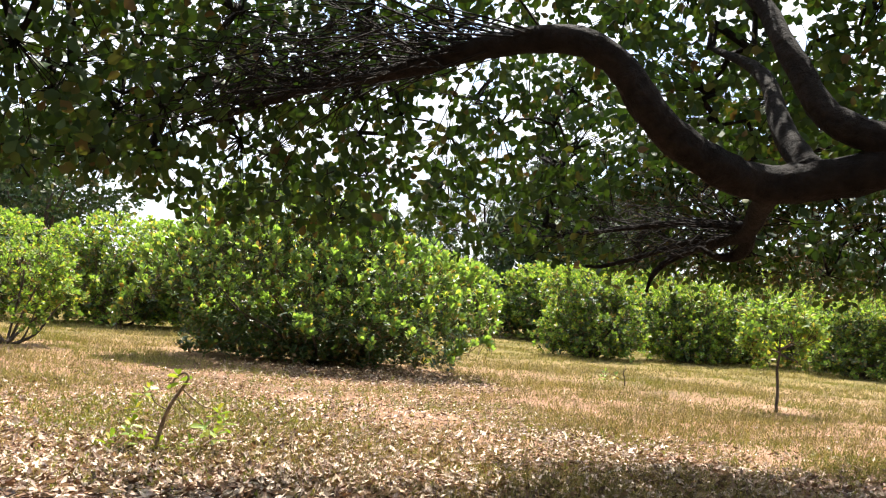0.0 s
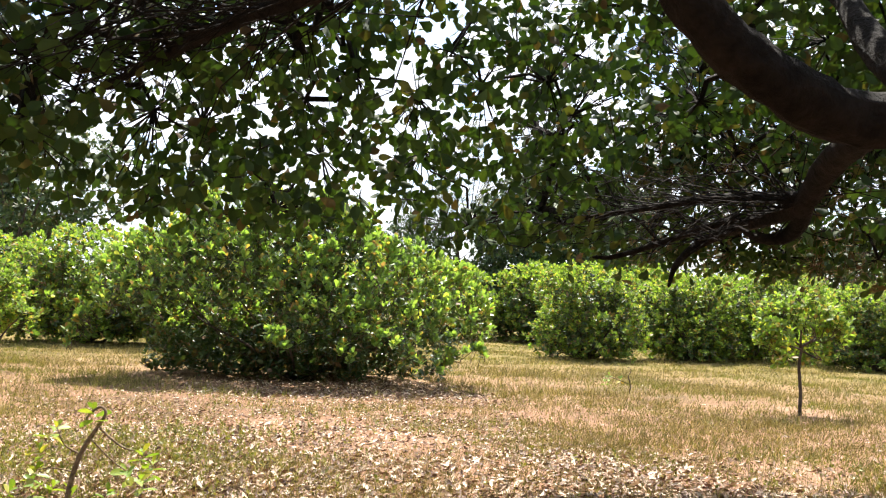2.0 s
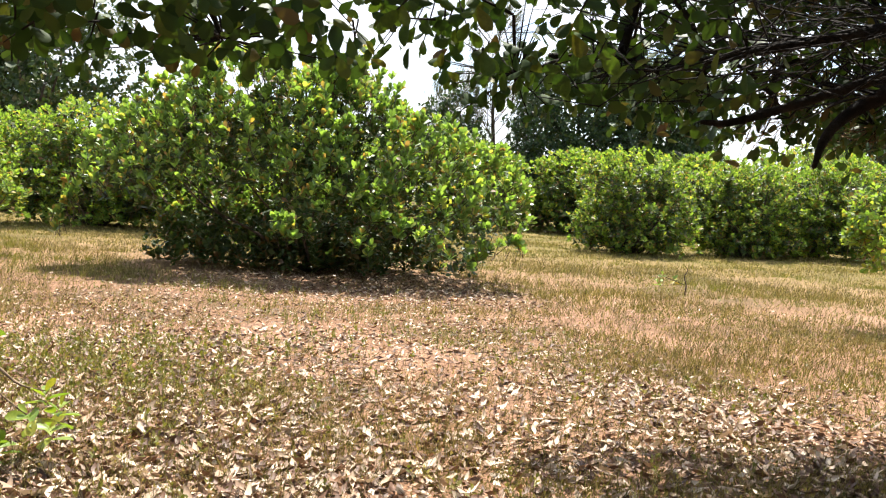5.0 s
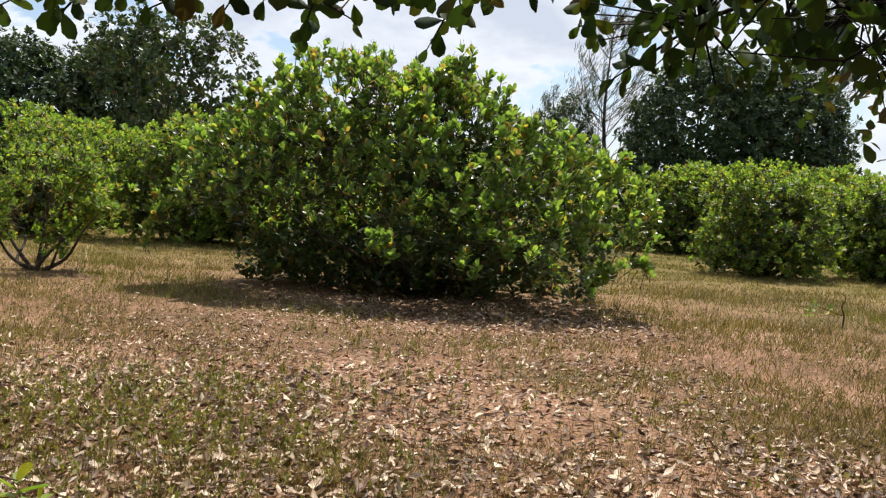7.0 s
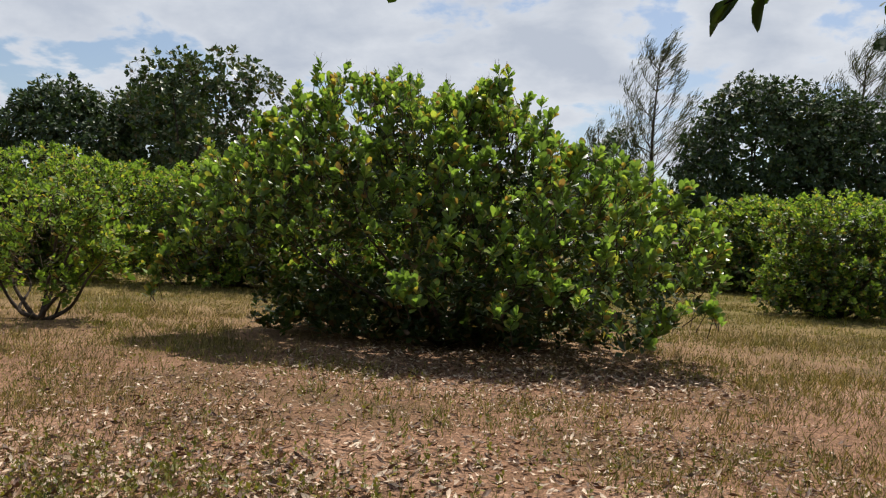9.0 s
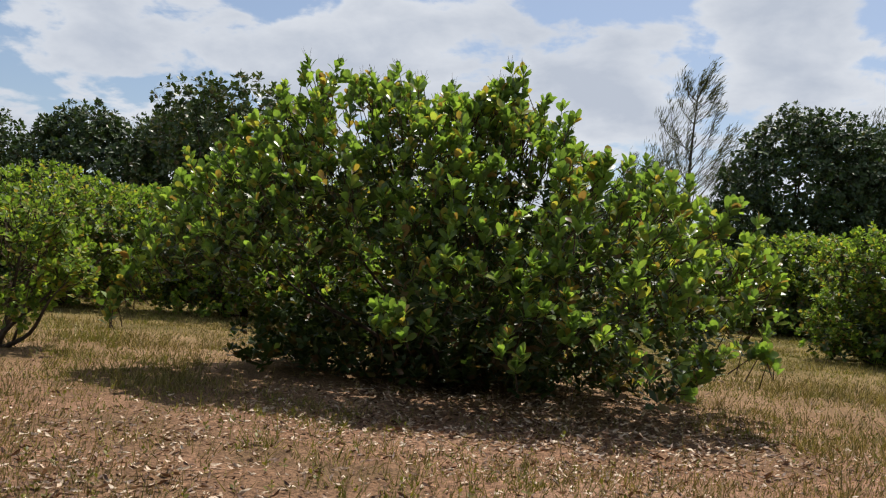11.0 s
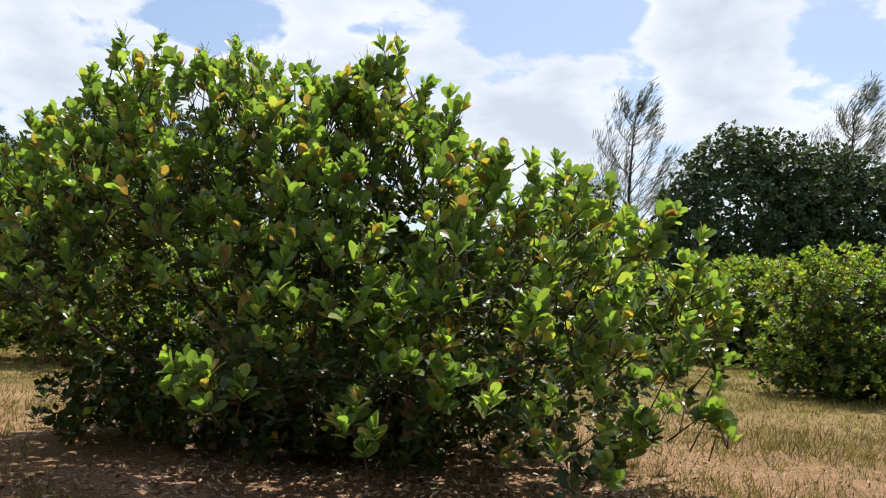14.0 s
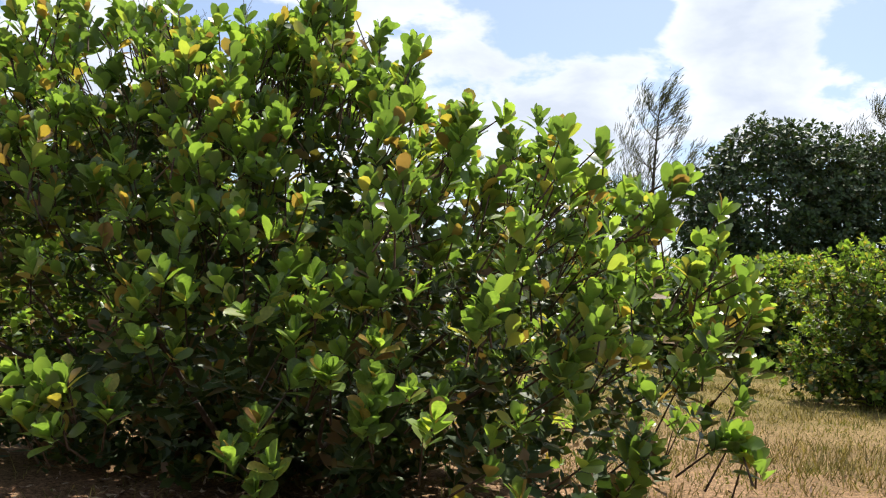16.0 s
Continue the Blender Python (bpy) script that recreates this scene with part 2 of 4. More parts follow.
def tri_mesh(name, verts, tris, mat, smooth=False):
    verts, tris = np.asarray(verts, np.float32), np.asarray(tris, np.int32)
    me = bpy.data.meshes.new(name)
    me.vertices.add(len(verts))
    me.vertices.foreach_set("co", verts.ravel())
    me.loops.add(tris.size)
    me.loops.foreach_set("vertex_index", tris.ravel())
    me.polygons.add(len(tris))
    me.polygons.foreach_set("loop_start", np.arange(len(tris), dtype=np.int32) * 3)
    me.polygons.foreach_set("loop_total", np.full(len(tris), 3, np.int32))
    if smooth:
        me.polygons.foreach_set("use_smooth", np.ones(len(tris), dtype=bool))
    me.update(calc_edges=True)
    me.materials.append(mat)
    return me


def part(name, me, parent, label="", kind=""):
    ob = new(name, me)
    ob.parent = parent
    return tagged(ob, label=label, kind=kind)


def root(name, x, y, label, category, group="", turn=0.0, z=0.0):
    ob = new(name)
    ob.empty_display_size = 0.3
    ob.matrix_basis = pose(x, y, z, 0, 0, turn)
    return tagged(ob, label, category, group)


# Leaf outlines: broad beyond the middle, folded on the midrib, tip bent down.
LEAF_FINE = (np.array([(0, 0, 0), (-0.18, 0.3, .05), (0.18, 0.3, .05), (-0.285, 0.62, .07), (0.285, 0.62, .07), (-0.205, 0.87, .03),
                       (0.205, 0.87, .03), (0, 1.0, -.03), (0, 0.32, 0), (0, 0.66, .02)], float),
             np.array([(0, 8, 1), (0, 2, 8), (1, 8, 9), (1, 9, 3), (8, 2, 4), (8, 4, 9), (3, 9, 5), (9, 4, 6), (5, 9, 7), (9, 6, 7)]))
LEAF_PLAIN = (np.array([(0, 0, 0), (-0.28, 0.54, .07), (0.28, 0.54, .07), (-0.15, 0.88, .0), (0.13, 0.93, .0), (0, 0.6, 0)], float),
              np.array([(0, 5, 1), (0, 2, 5), (1, 5, 3), (5, 2, 4), (5, 4, 3)]))
LEAF_DRY = (np.array([(0, 0, .12), (-0.2, 0.4, .2), (0.2, 0.45, .09), (-0.18, 0.8, .1), (0.14, 0.85, .24), (0, 1.05, .3), (0, 0.5, 0)], float),
            np.array([(0, 6, 1), (0, 2, 6), (1, 6, 3), (6, 2, 4), (6, 4, 5), (3, 6, 5)]))


LEAF_FAR = (np.array([(0, 0, 0), (-0.29, 0.6, .06), (0.29, 0.6, .06), (0, 1.0, 0)], float), np.array([(0, 3, 1), (0, 2, 3)]))


def round_leaf(rows=((0.12, 0.10), (0.3, 0.185), (0.48, 0.255), (0.66, 0.285), (0.82, 0.24), (0.93, 0.14))):
    """One leaf with a smooth rim and a sunk midrib."""
    v, t = [(0, 0, 0)], []
    for f, w in rows:
        v += [(-w, f, 0.22 * w - 0.10 * f * f + 0.05), (0, f, -0.10 * f * f + 0.02), (w, f, 0.22 * w - 0.10 * f * f + 0.05)]
    v.append((0, 1.0, -0.09))
    t += [(0, 2, 1), (0, 3, 2)]
    for k in range(len(rows) - 1):
        a = 1 + 3 * k
        t += [(a, a + 1, a + 4), (a, a + 4, a + 3), (a + 1, a + 2, a + 5), (a + 1, a + 5, a + 4)]
    a = 1 + 3 * (len(rows) - 1)
    t += [(a, a + 1, len(v) - 1), (a + 1, a + 2, len(v) - 1)]
    return np.array(v, float), np.array(t)


LEAF_ROUND = round_leaf()


def leaf_axes(way, face):
    side = unit(np.cross(way, face))
    return side, way, np.cross(side, way)


def leaf_cloud(shape, at, way, face, size, width=1.0):
    tv, tt = shape
    side, way, top = leaf_axes(way, face)
    s = size[:, None, None]
    wd = np.broadcast_to(np.asarray(width, float), size.shape)[:, None, None]
    v = at[:, None, :] + s * (side[:, None, :] * tv[None, :, :1] * wd + way[:, None, :] * tv[None, :, 1:2] + top[:, None, :] * tv[None, :, 2:])
    t = tt[None] + (np.arange(len(at)) * len(tv))[:, None, None]
    return v.reshape(-1, 3), t.reshape(-1, 3)


def join(*clouds):
    vs, ts, n = [], [], 0
    for v, t in clouds:
        vs.append(v), ts.append(t + n)
        n += len(v)
    return np.concatenate(vs), np.concatenate(ts)


def rosettes(at, way, count, size, rng, droop=0.15, spread=(18, 92), stem=0.11):
    """Leaves set spirally round each shoot tip: base points, directions, upper faces, lengths."""
    n = len(at)
    j = np.tile(np.arange(count), n)
    P, D = np.repeat(at, count, 0), np.repeat(way, count, 0)
    ref = np.where(np.abs(D[:, 2:]) < 0.9, np.array([[0, 0, 1.0]]), np.array([[1.0, 0, 0]]))
    u = unit(np.cross(D, ref))
    v = np.cross(D, u)
    az = j * 2.4 + np.repeat(rng.uniform(0, 6.28, n), count) + rng.normal(0, 0.25, n * count)
    f = (j + rng.uniform(-.4, .4, n * count)) / count
    th = np.radians(spread[0] + (spread[1] - spread[0]) * np.clip(f, 0, 1) ** 0.8)
    out = u * np.cos(az)[:, None] + v * np.sin(az)[:, None]
    L = unit(D * np.cos(th)[:, None] + out * np.sin(th)[:, None] + np.array([0, 0, -droop]) + rng.normal(0, 0.08, (n * count, 3)))
    face = unit(D - L * np.sum(D * L, 1)[:, None] + rng.normal(0, 0.18, (n * count, 3)))
    base = P - D * (stem * np.clip(f, 0, 1))[:, None]
    S = size * rng.uniform(0.7, 1.15, n * count) * (0.75 + 0.35 * np.sin(np.clip(f, 0, 1) * 2.6))
    return base, L, face, S


def strips(a, b, ra, rb, ref=(0.31, 0.52, 0.8)):
    """Thin three-sided twigs from a to b."""
    n = len(a)
    d = unit(b - a)
    u = unit(np.cross(d, np.array([ref])))
    v = np.cross(d, u)
    ring = [(math.cos(k * 2.094), math.sin(k * 2.094)) for k in range(3)]
    lo = [a + (u * c + v * s) * np.reshape(ra, (-1, 1)) for c, s in ring]
    hi = [b + (u * c + v * s) * np.reshape(rb, (-1, 1)) for c, s in ring]
    vs = np.stack(lo + hi, 1)
    t = np.array([(0, 1, 4), (0, 4, 3), (1, 2, 5), (1, 5, 4), (2, 0, 3), (2, 3, 5)])
    return vs.reshape(-1, 3), (t[None] + (np.arange(n) * 6)[:, None, None]).reshape(-1, 3)


def smooth_line(points, steps=5):
    p = np.asarray(points, float)
    q = np.concatenate([[2 * p[0] - p[1]], p, [2 * p[-1] - p[-2]]])
    out = []
    for i in range(1, len(q) - 2):
        for k in range(steps):
            t = k / steps
            out.append(0.5 * (2 * q[i] + (q[i + 1] - q[i - 1]) * t + (2 * q[i - 1] - 5 * q[i] + 4 * q[i + 1] - q[i + 2]) * t * t
                              + (3 * q[i] - q[i - 1] - 3 * q[i + 1] + q[i + 2]) * t ** 3))
    return np.array(out + [p[-1]])


def tube(points, radii, sides=8, steps=5, rough=0.1, rng=None, smooth=True):
    """A bent, tapering, slightly knobbly limb."""
    c = smooth_line(points, steps) if smooth else np.asarray(points, float)
    r = np.interp(np.linspace(0, 1, len(c)), np.linspace(0, 1, len(radii)), radii)
    d = unit(np.gradient(c, axis=0))
    u = np.zeros_like(c)
    u[0] = unit(np.cross(d[0], (0.3, 0.9, 0.2)))
    for i in range(1, len(c)):
        u[i] = unit(u[i - 1] - d[i] * np.dot(u[i - 1], d[i]))
    v = np.cross(d, u)
    a = np.arange(sides) * 2 * math.pi / sides
    k = r[:, None] * (1 + (rough * rng.normal(0, 1, (len(c), sides)) if rng is not None else 0))
    vs = (c[:, None] + k[..., None] * (u[:, None] * np.cos(a)[None, :, None] + v[:, None] * np.sin(a)[None, :, None])).reshape(-1, 3)
    t = []
    for i in range(len(c) - 1):
        for s in range(sides):
            p0, p1 = i * sides + s, i * sides + (s + 1) % sides
            t += [(p0, p1, p1 + sides), (p0, p1 + sides, p0 + sides)]
    e = len(vs)
    vs = np.concatenate([vs, c[:1], c[-1:] + d[-1:] * r[-1]])
    for s in range(sides):
        t += [(e, (s + 1) % sides, s), (e + 1, e - sides + s, e - sides + (s + 1) % sides)]
    return vs, np.array(t)


def lump_shoots(lumps, spacing, rng, layers=((0.92, 1.06),), zmin=0.12, upward=0.55, hole=-0.75, rough=0.10):
    """Shoot tips over the outside of a heap of lumps, with a ragged outline."""
    L = np.array(lumps, float)
    at, way = [], []
    for lo, hi in layers:
        for i, (cx, cy, cz, a, b, c) in enumerate(L):
            m = ((a * b) ** 1.6 + (a * c) ** 1.6 + (b * c) ** 1.6) / 3
            n = int(4 * math.pi * m ** (1 / 1.6) / spacing ** 2)
            d = unit(rng.normal(0, 1, (n, 3)))
            nor = unit(d / L[i, 3:])
            p = L[i, :3] + d * L[i, 3:] * rng.uniform(lo, hi, (n, 1))
            p += nor * (rough * (wave(p, 2.2, i) + 0.6 * wave(p, 5.0, i + 1)))[:, None]
            ok = (p[:, 2] > zmin) & (wave(p, 1.6, 5) > hole)
            for k in range(len(L)):
                if k != i:
                    ok &= np.sum(((p - L[k, :3]) / L[k, 3:]) ** 2, 1) > (0.8 * lo) ** 2
            at.append(p[ok])
            way.append(unit(nor[ok] * 0.8 + np.array([0, 0, upward]) + rng.normal(0, 0.28, (ok.sum(), 3))))
    return np.concatenate(at), np.concatenate(way)


def limbs_to(lumps, foot, rng, thick, sides=7):
    """One bent limb from the foot of a tree into each lump."""
    out = []
    for (cx, cy, cz, a, b, c) in lumps:
        end = np.array((cx, cy, cz + 0.45 * c))
        mid = foot + (end - foot) * np.array((0.45, 0.45, 0.3)) + rng.normal(0, 0.12, 3)
        mid2 = foot + (end - foot) * np.array((0.8, 0.8, 0.68)) + rng.normal(0, 0.15, 3)
        out.append(tube([foot + rng.normal(0, 0.02, 3), mid, mid2, end], [thick, thick * 0.7, thick * 0.42, thick * 0.15], sides, 4, 0.07, rng))
    return out


def single_leaves(mesh, parent, at, way, face, size, name="leaf"):
    side, way, top = leaf_axes(way, face)
    for i in range(len(at)):
        ob = new(name, mesh)
        ob.parent = parent
        s = float(size[i])
        m = Matrix(((side[i, 0], way[i, 0], top[i, 0], at[i, 0]), (side[i, 1], way[i, 1], top[i, 1], at[i, 1]),
                    (side[i, 2], way[i, 2], top[i, 2], at[i, 2]), (0, 0, 0, 1)))
        ob.matrix_basis = m @ Matrix.Scale(s, 4)


def leafy_tree(name, x, y, lumps, label, category, group, mat, seed, spacing, count, size, layers, thick=0.07, shape=LEAF_PLAIN,
               zmin=0.12, stems=True, extra=None, trunk=None, hole=-0.75, upward=0.55, twig=0.25, turn=0.0, pick=0, pick_by=None, single=None, rough=0.14, droop=0.12,
               spread=(16, 84), slim=1.0, inside=None, panicles=0, shoots=None, inner=None):
    """A tree from its lumps: limbs, twigs and a crown of leaves; the leaves picked out become parts of their own."""
    rng = np.random.default_rng(seed)
    ob = root(name, x, y, label, category, group, turn)
    at, way = shoots or lump_shoots(lumps, spacing, rng, layers[:1], zmin, upward, hole, rough)
    if layers[1:]:
        inner = lump_shoots(lumps, spacing * 1.15, rng, layers[1:], zmin, upward, hole, rough)
    if extra is not None:
        at, way = np.concatenate([at, extra[0]]), np.concatenate([way, extra[1]])
    foot = np.array((0.0, 0.4 if shoots else 0.0, -0.05))
    if trunk is not None:
        part("trunk", tri_mesh("trunk", *tube(trunk[0], trunk[1], 9, 5, 0.05, rng), M_BARK, True), ob)
        foot = np.array(trunk[0][-1], float)
    if stems:
        for v, t in limbs_to(lumps, foot, rng, thick):
            part("limb", tri_mesh("limb", v, t, M_BARK, True), ob)
    heart = np.array((np.mean(at[:, 0]), np.mean(at[:, 1]), 0.7 * np.mean(at[:, 2])))
    back = at + (unit(heart - at) * (0.3 if shoots else 0.75) - way * (0.85 if shoots else 0.45)) * twig * rng.uniform(0.6, 1.2, (len(at), 1)) + rng.normal(0, 0.06, at.shape)
    back[:, 2] = np.maximum(back[:, 2], 0.05)
    crown_base = rosettes(at, way, count, size, rng, droop, spread)
    keep = np.ones(len(crown_base[0]), bool)
    picked = None
    if pick:
        order = np.argsort(pick_by(crown_base[0]))[:pick]
        keep[order] = False
        picked = [c[order] for c in crown_base]
    v, t = leaf_cloud(shape, *[c[keep] for c in crown_base], width=slim)
    crown = part("crown", tri_mesh("crown", v, t, mat), ob, kind="stuff")
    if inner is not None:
        # a material given as inside carries the crown's shade in its colour
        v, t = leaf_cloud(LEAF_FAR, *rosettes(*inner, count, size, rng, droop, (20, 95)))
        part("inner_foliage", tri_mesh("inner_foliage", v, t, inside or mat), ob, "inner crown leaves that stand in for its shade", "stuff")
    part("twigwork", tri_mesh("twigwork", *strips(back, at, np.full(len(at), 0.008), np.full(len(at), 0.0045)), M_TWIG), ob, kind="stuff")
    if panicles:
        top = np.argsort(-at[:, 2] + 0.25 * np.abs(at[:, 0]))[:panicles]
        a0 = np.repeat(at[top], 4, 0)
        a1 = a0 + unit(np.repeat(way[top], 4, 0) + rng.normal(0, 0.5, (len(a0), 3)) + np.array([0, 0, 0.6])) * rng.uniform(0.09, 0.2, (len(a0), 1))
        part("panicle_spray", tri_mesh("panicle_spray", *strips(a0, a1, np.full(len(a0), 0.003), np.full(len(a0), 0.0018)), M_TWIG), ob, "thin brown flower stalks", "stuff")
    if picked:
        single_leaves(tri_mesh("leaf", *LEAF_ROUND, single, True), crown, *picked)
    return ob


# ---- ground ----
def build_ground():
    a = np.concatenate([np.arange(-30, 30.01, 0.45), 30 * 1.22 ** np.arange(1, 18)])
    a = np.unique(np.round(np.concatenate([a, -30 * 1.22 ** np.arange(1, 18)]), 3))
    gx, gy = np.meshgrid(a, a + 15.0)
    fade = np.clip((70 - np.hypot(gx, gy)) / 30, 0, 1)
    v = np.stack([gx, gy, relief(gx, gy) * fade], -1).reshape(-1, 3)
    n = len(a)
    i, j = np.meshgrid(np.arange(n - 1), np.arange(n - 1))
    q = (j * n + i).ravel()
    t = np.concatenate([np.stack([q, q + 1, q + n + 1], 1), np.stack([q, q + n + 1, q + n], 1)])
    tagged(new("ground", tri_mesh("ground", v, t, M_GROUND, True)), "dry sandy orchard soil with sparse grass", "ground", kind="structure")


build_ground()

# ---- the large cashew tree that the path leads to ----
MX, MY = -3.0, 17.5


def here(lumps, ox, oy):
    return [(a - ox, b - oy, c, d, e, f) for a, b, c, d, e, f in lumps]


MAIN = here([(-4.4, 17.3, 2.2, 1.2, 1.2, 1.2), (-2.7, 17.3, 2.1, 1.2, 1.2, 1.2), (-5.8, 17.6, 1.6, 0.9, 0.9, 0.9), (-1.3, 17.3, 1.6, 1.0, 1.0, 0.9),
             (-0.2, 17.2, 1.2, 0.7, 0.7, 0.7), (-3.4, 18.9, 2.0, 1.2, 1.0, 1.2), (-3.2, 16.3, 1.4, 0.9, 0.7, 0.7), (-4.9, 16.5, 1.2, 0.9, 0.7, 0.7),
             (-1.5, 16.1, 1.1, 0.8, 0.6, 0.6), (-1.9, 17.0, 2.6, 0.5, 0.5, 0.8)], MX, MY)


def heap_top(x, y):
    """Height of the big crown's upper side: a plateau that falls to the sides and slopes out to the front."""
    tall = np.interp(x, (-7.0, -6.6, -5.5, -4.7, -3.7, -2.4, -1.6, -0.8, 0.0, 0.5, 1.05, 1.25), (1.4, 2.45, 3.05, 3.65, 3.6, 3.4, 3.1, 2.65, 2.35, 2.05, 1.4, 0.7))
    deep = np.maximum(1 - ((x + 3.0) / 4.35) ** 2, 0.02) ** 0.4
    d = y - 17.2
    return tall * np.minimum(1, 1.25 * np.maximum(1 - np.abs(d) / (np.where(d < 0, 2.6, 3.2) * deep), 0)) ** 0.88


def heap_floor(x, y):
    """Lowest leaves: close to the ground behind, clear of it in front and at both ends."""
    front = np.interp(x, (-6.2, -5.3, -3.3, -2.5, -0.8, -0.4), (0.9, 1.5, 1.4, 0.75, 0.65, 0.3)) + 0.18 * np.sin(5.0 * x) + 0.12 * np.sin(11.0 * x + 4 * y)
    ends = 0.35 + 0.75 * np.maximum(x - 0.1, 0) + 0.9 * np.maximum(-5.5 - x, 0)
    return np.where(y < 17.3, np.maximum(front, ends), np.where((x < -5.6) | (x > 0.2), ends, 0.14))


def heap_shoots(n, rng, depth, least, gap):
    """Shoot tips through the outer part of the crown, thinning out inwards."""
    x, y, u = rng.uniform(-7.2, 1.25, n), rng.uniform(14.6, 20.4, n), least + rng.exponential(depth, n)
    q = np.stack([x, y, np.zeros(n)], 1)
    top = heap_top(x, y) * (1 + 0.10 * wave(q, 1.7, 2.0) + 0.05 * wave(q, 4.1, 5.0))
    p = np.stack([x, y, top - u], 1)
    thin = 1 - 0.4 * np.clip((x + 2.2) / 1.6, 0, 1) - 0.55 * ((x < -3.0) & (p[:, 2] < 1.5) & (y < 17.5))
    ok = (top > 0.3) & (p[:, 2] > heap_floor(x, y)) & (wave(p, 2.1, 1.0) > gap) & (rng.uniform(0, 1, n) < thin)
    p = p[ok]
    out = np.stack([0.14 * (p[:, 0] + 3.0), 0.22 * (p[:, 1] - 17.4), np.full(len(p), 0.95)], 1)
    return p - np.array((MX, MY, 0.0)), unit(out + rng.normal(0, 0.3, p.shape))


def shade_shoots(n, rng):
    """Shoots added low down round the stems, a dark filling in place of shade."""
    a, r = rng.uniform(0, 6.283, n), np.sqrt(rng.uniform(0.05, 1, n))
    r = r * (1 + 0.16 * np.sin(5 * a + 1) + 0.1 * np.sin(11 * a))
    p = np.stack([-0.3 + 2.8 * r * np.cos(a), 0.75 + 1.25 * r * np.sin(a), rng.uniform(0.12, 1.0, n)], 1)
    return p, unit(np.array([0, -0.1, 0.7]) + rng.normal(0, 0.5, (n, 3)))


def tall_shoots(rows, rng):
    """Long upright shoots that carry several tufts."""
    at, way = [], []
    for x, y, z, tall, lean in rows:
        d = unit(np.array((lean, 0.1, 1.0)))
        for k in range(4):
            at.append(np.array((x, y, z)) + d * tall * (k + 1) / 4 + rng.normal(0, 0.03, 3))
            way.append(unit(d + rng.normal(0, 0.22, 3)))
    return np.array(at), np.array(way)


rng_top = np.random.default_rng(17)
rows_top = [(-1.95, 17.05, 3.3, 0.65, -0.05), (-1.8, 17.05, 3.25, 0.4, 0.45), (-2.0, 17.0, 3.4, 0.55, -0.3), (-4.7, 16.7, 3.6, 0.42, 0.0), (-4.3, 16.7, 3.55, 0.38, 0.15),
            (-5.05, 16.9, 3.3, 0.35, -0.2), (-6.7, 17.5, 2.6, 0.45, -0.5), (-0.05, 16.5, 2.15, 0.4, 0.1), (0.3, 16.5, 2.0, 0.35, 0.3), (0.8, 17.1, 1.35, 0.3, 0.7)]
for k in range(120):
    tx, ty = rng_top.uniform(-6.9, 0.9), rng_top.uniform(15.8, 17.9)
    rows_top.append((tx, ty, float(heap_top(tx, ty)) - 0.12, rng_top.uniform(0.2, 0.55), rng_top.normal(0.0, 0.3)))
SPIRES = tall_shoots([(x - MX, y - MY, z, tall, lean) for x, y, z, tall, lean in rows_top if z > 0.5], np.random.default_rng(5))
rows_front = [(-1.77, 15.9, 1.4, 0.4, 0.05), (-1.7, 15.7, 1.15, 0.35, 0.1), (-2.45, 15.9, 1.85, 0.35, 0.0), (-2.8, 15.8, 1.1, 0.3, -0.1), (-2.65, 15.1, 0.95, 0.2, -0.9),
              (-0.55, 15.4, 1.3, 0.35, 0.15), (-0.45, 15.9, 1.7, 0.35, 0.1), (-0.1, 16.0, 1.2, 0.3, 0.3), (0.1, 16.2, 0.4, 0.35, 0.3), (0.3, 16.5, 2.0, 0.4, 0.25),
              (-0.2, 16.0, 2.05, 0.4, 0.0), (-1.1, 15.7, 1.9, 0.4, 0.1), (-3.6, 15.8, 2.2, 0.3, 0.0), (-4.4, 15.9, 1.9, 0.3, -0.1)]
FRONT = tall_shoots([(x - MX, y - MY, z, tall, lean) for x, y, z, tall, lean in rows_front], np.random.default_rng(15))
OUTER = [np.concatenate(q) for q in zip(SPIRES, FRONT)]


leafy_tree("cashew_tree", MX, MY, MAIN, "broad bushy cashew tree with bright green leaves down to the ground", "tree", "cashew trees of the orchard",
           M_LEAF, 11, 0.215, 9, 0.14, (), 0.034, LEAF_FINE, 0.14, extra=OUTER, twig=0.34, spread=(6, 62), droop=0.04, slim=0.98, inside=M_LEAF_INNER_SHADE, panicles=60,
           shoots=heap_shoots(3600, np.random.default_rng(12), 0.32, -0.1, -0.34), inner=[np.concatenate(q) for q in zip(heap_shoots(4200, np.random.default_rng(13), 0.9, 0.5, -0.75), shade_shoots(1100, np.random.default_rng(14)))],
           pick=300, pick_by=lambda p: np.hypot(p[:, 0] - 1.6, p[:, 1] + 3.6) + 0.3 * np.abs(p[:, 2] - 1.4), single=M_LEAF_ONE)


# ---- the other cashew trees ----
def random_lumps(rng, wide, tall, n, floor=0.15):
    out = [(0, 0, tall * 0.45, wide * 0.62, wide * 0.62, tall * 0.4)]
    for k in range(6):
        a = k * 1.05 + rng.uniform(-.2, .2)
        out.append((0.52 * wide * math.cos(a), 0.52 * wide * math.sin(a), tall * 0.2, wide * rng.uniform(.28, .4), wide * 0.36, tall * 0.19))
    for k in range(n):
        a = k * 2.4 + rng.uniform(-.4, .4)
        r = wide * rng.uniform(0.35, 0.75)
        h = rng.uniform(0.16, 0.30) * tall
        z = max(h * 0.8 + floor, rng.uniform(0.2, 0.78) * tall * (1 - 0.25 * (r / wide) ** 2))
        out.append((r * math.cos(a), r * math.sin(a), z, wide * rng.uniform(.22, .4), wide * rng.uniform(.22, .4), h))
    return out


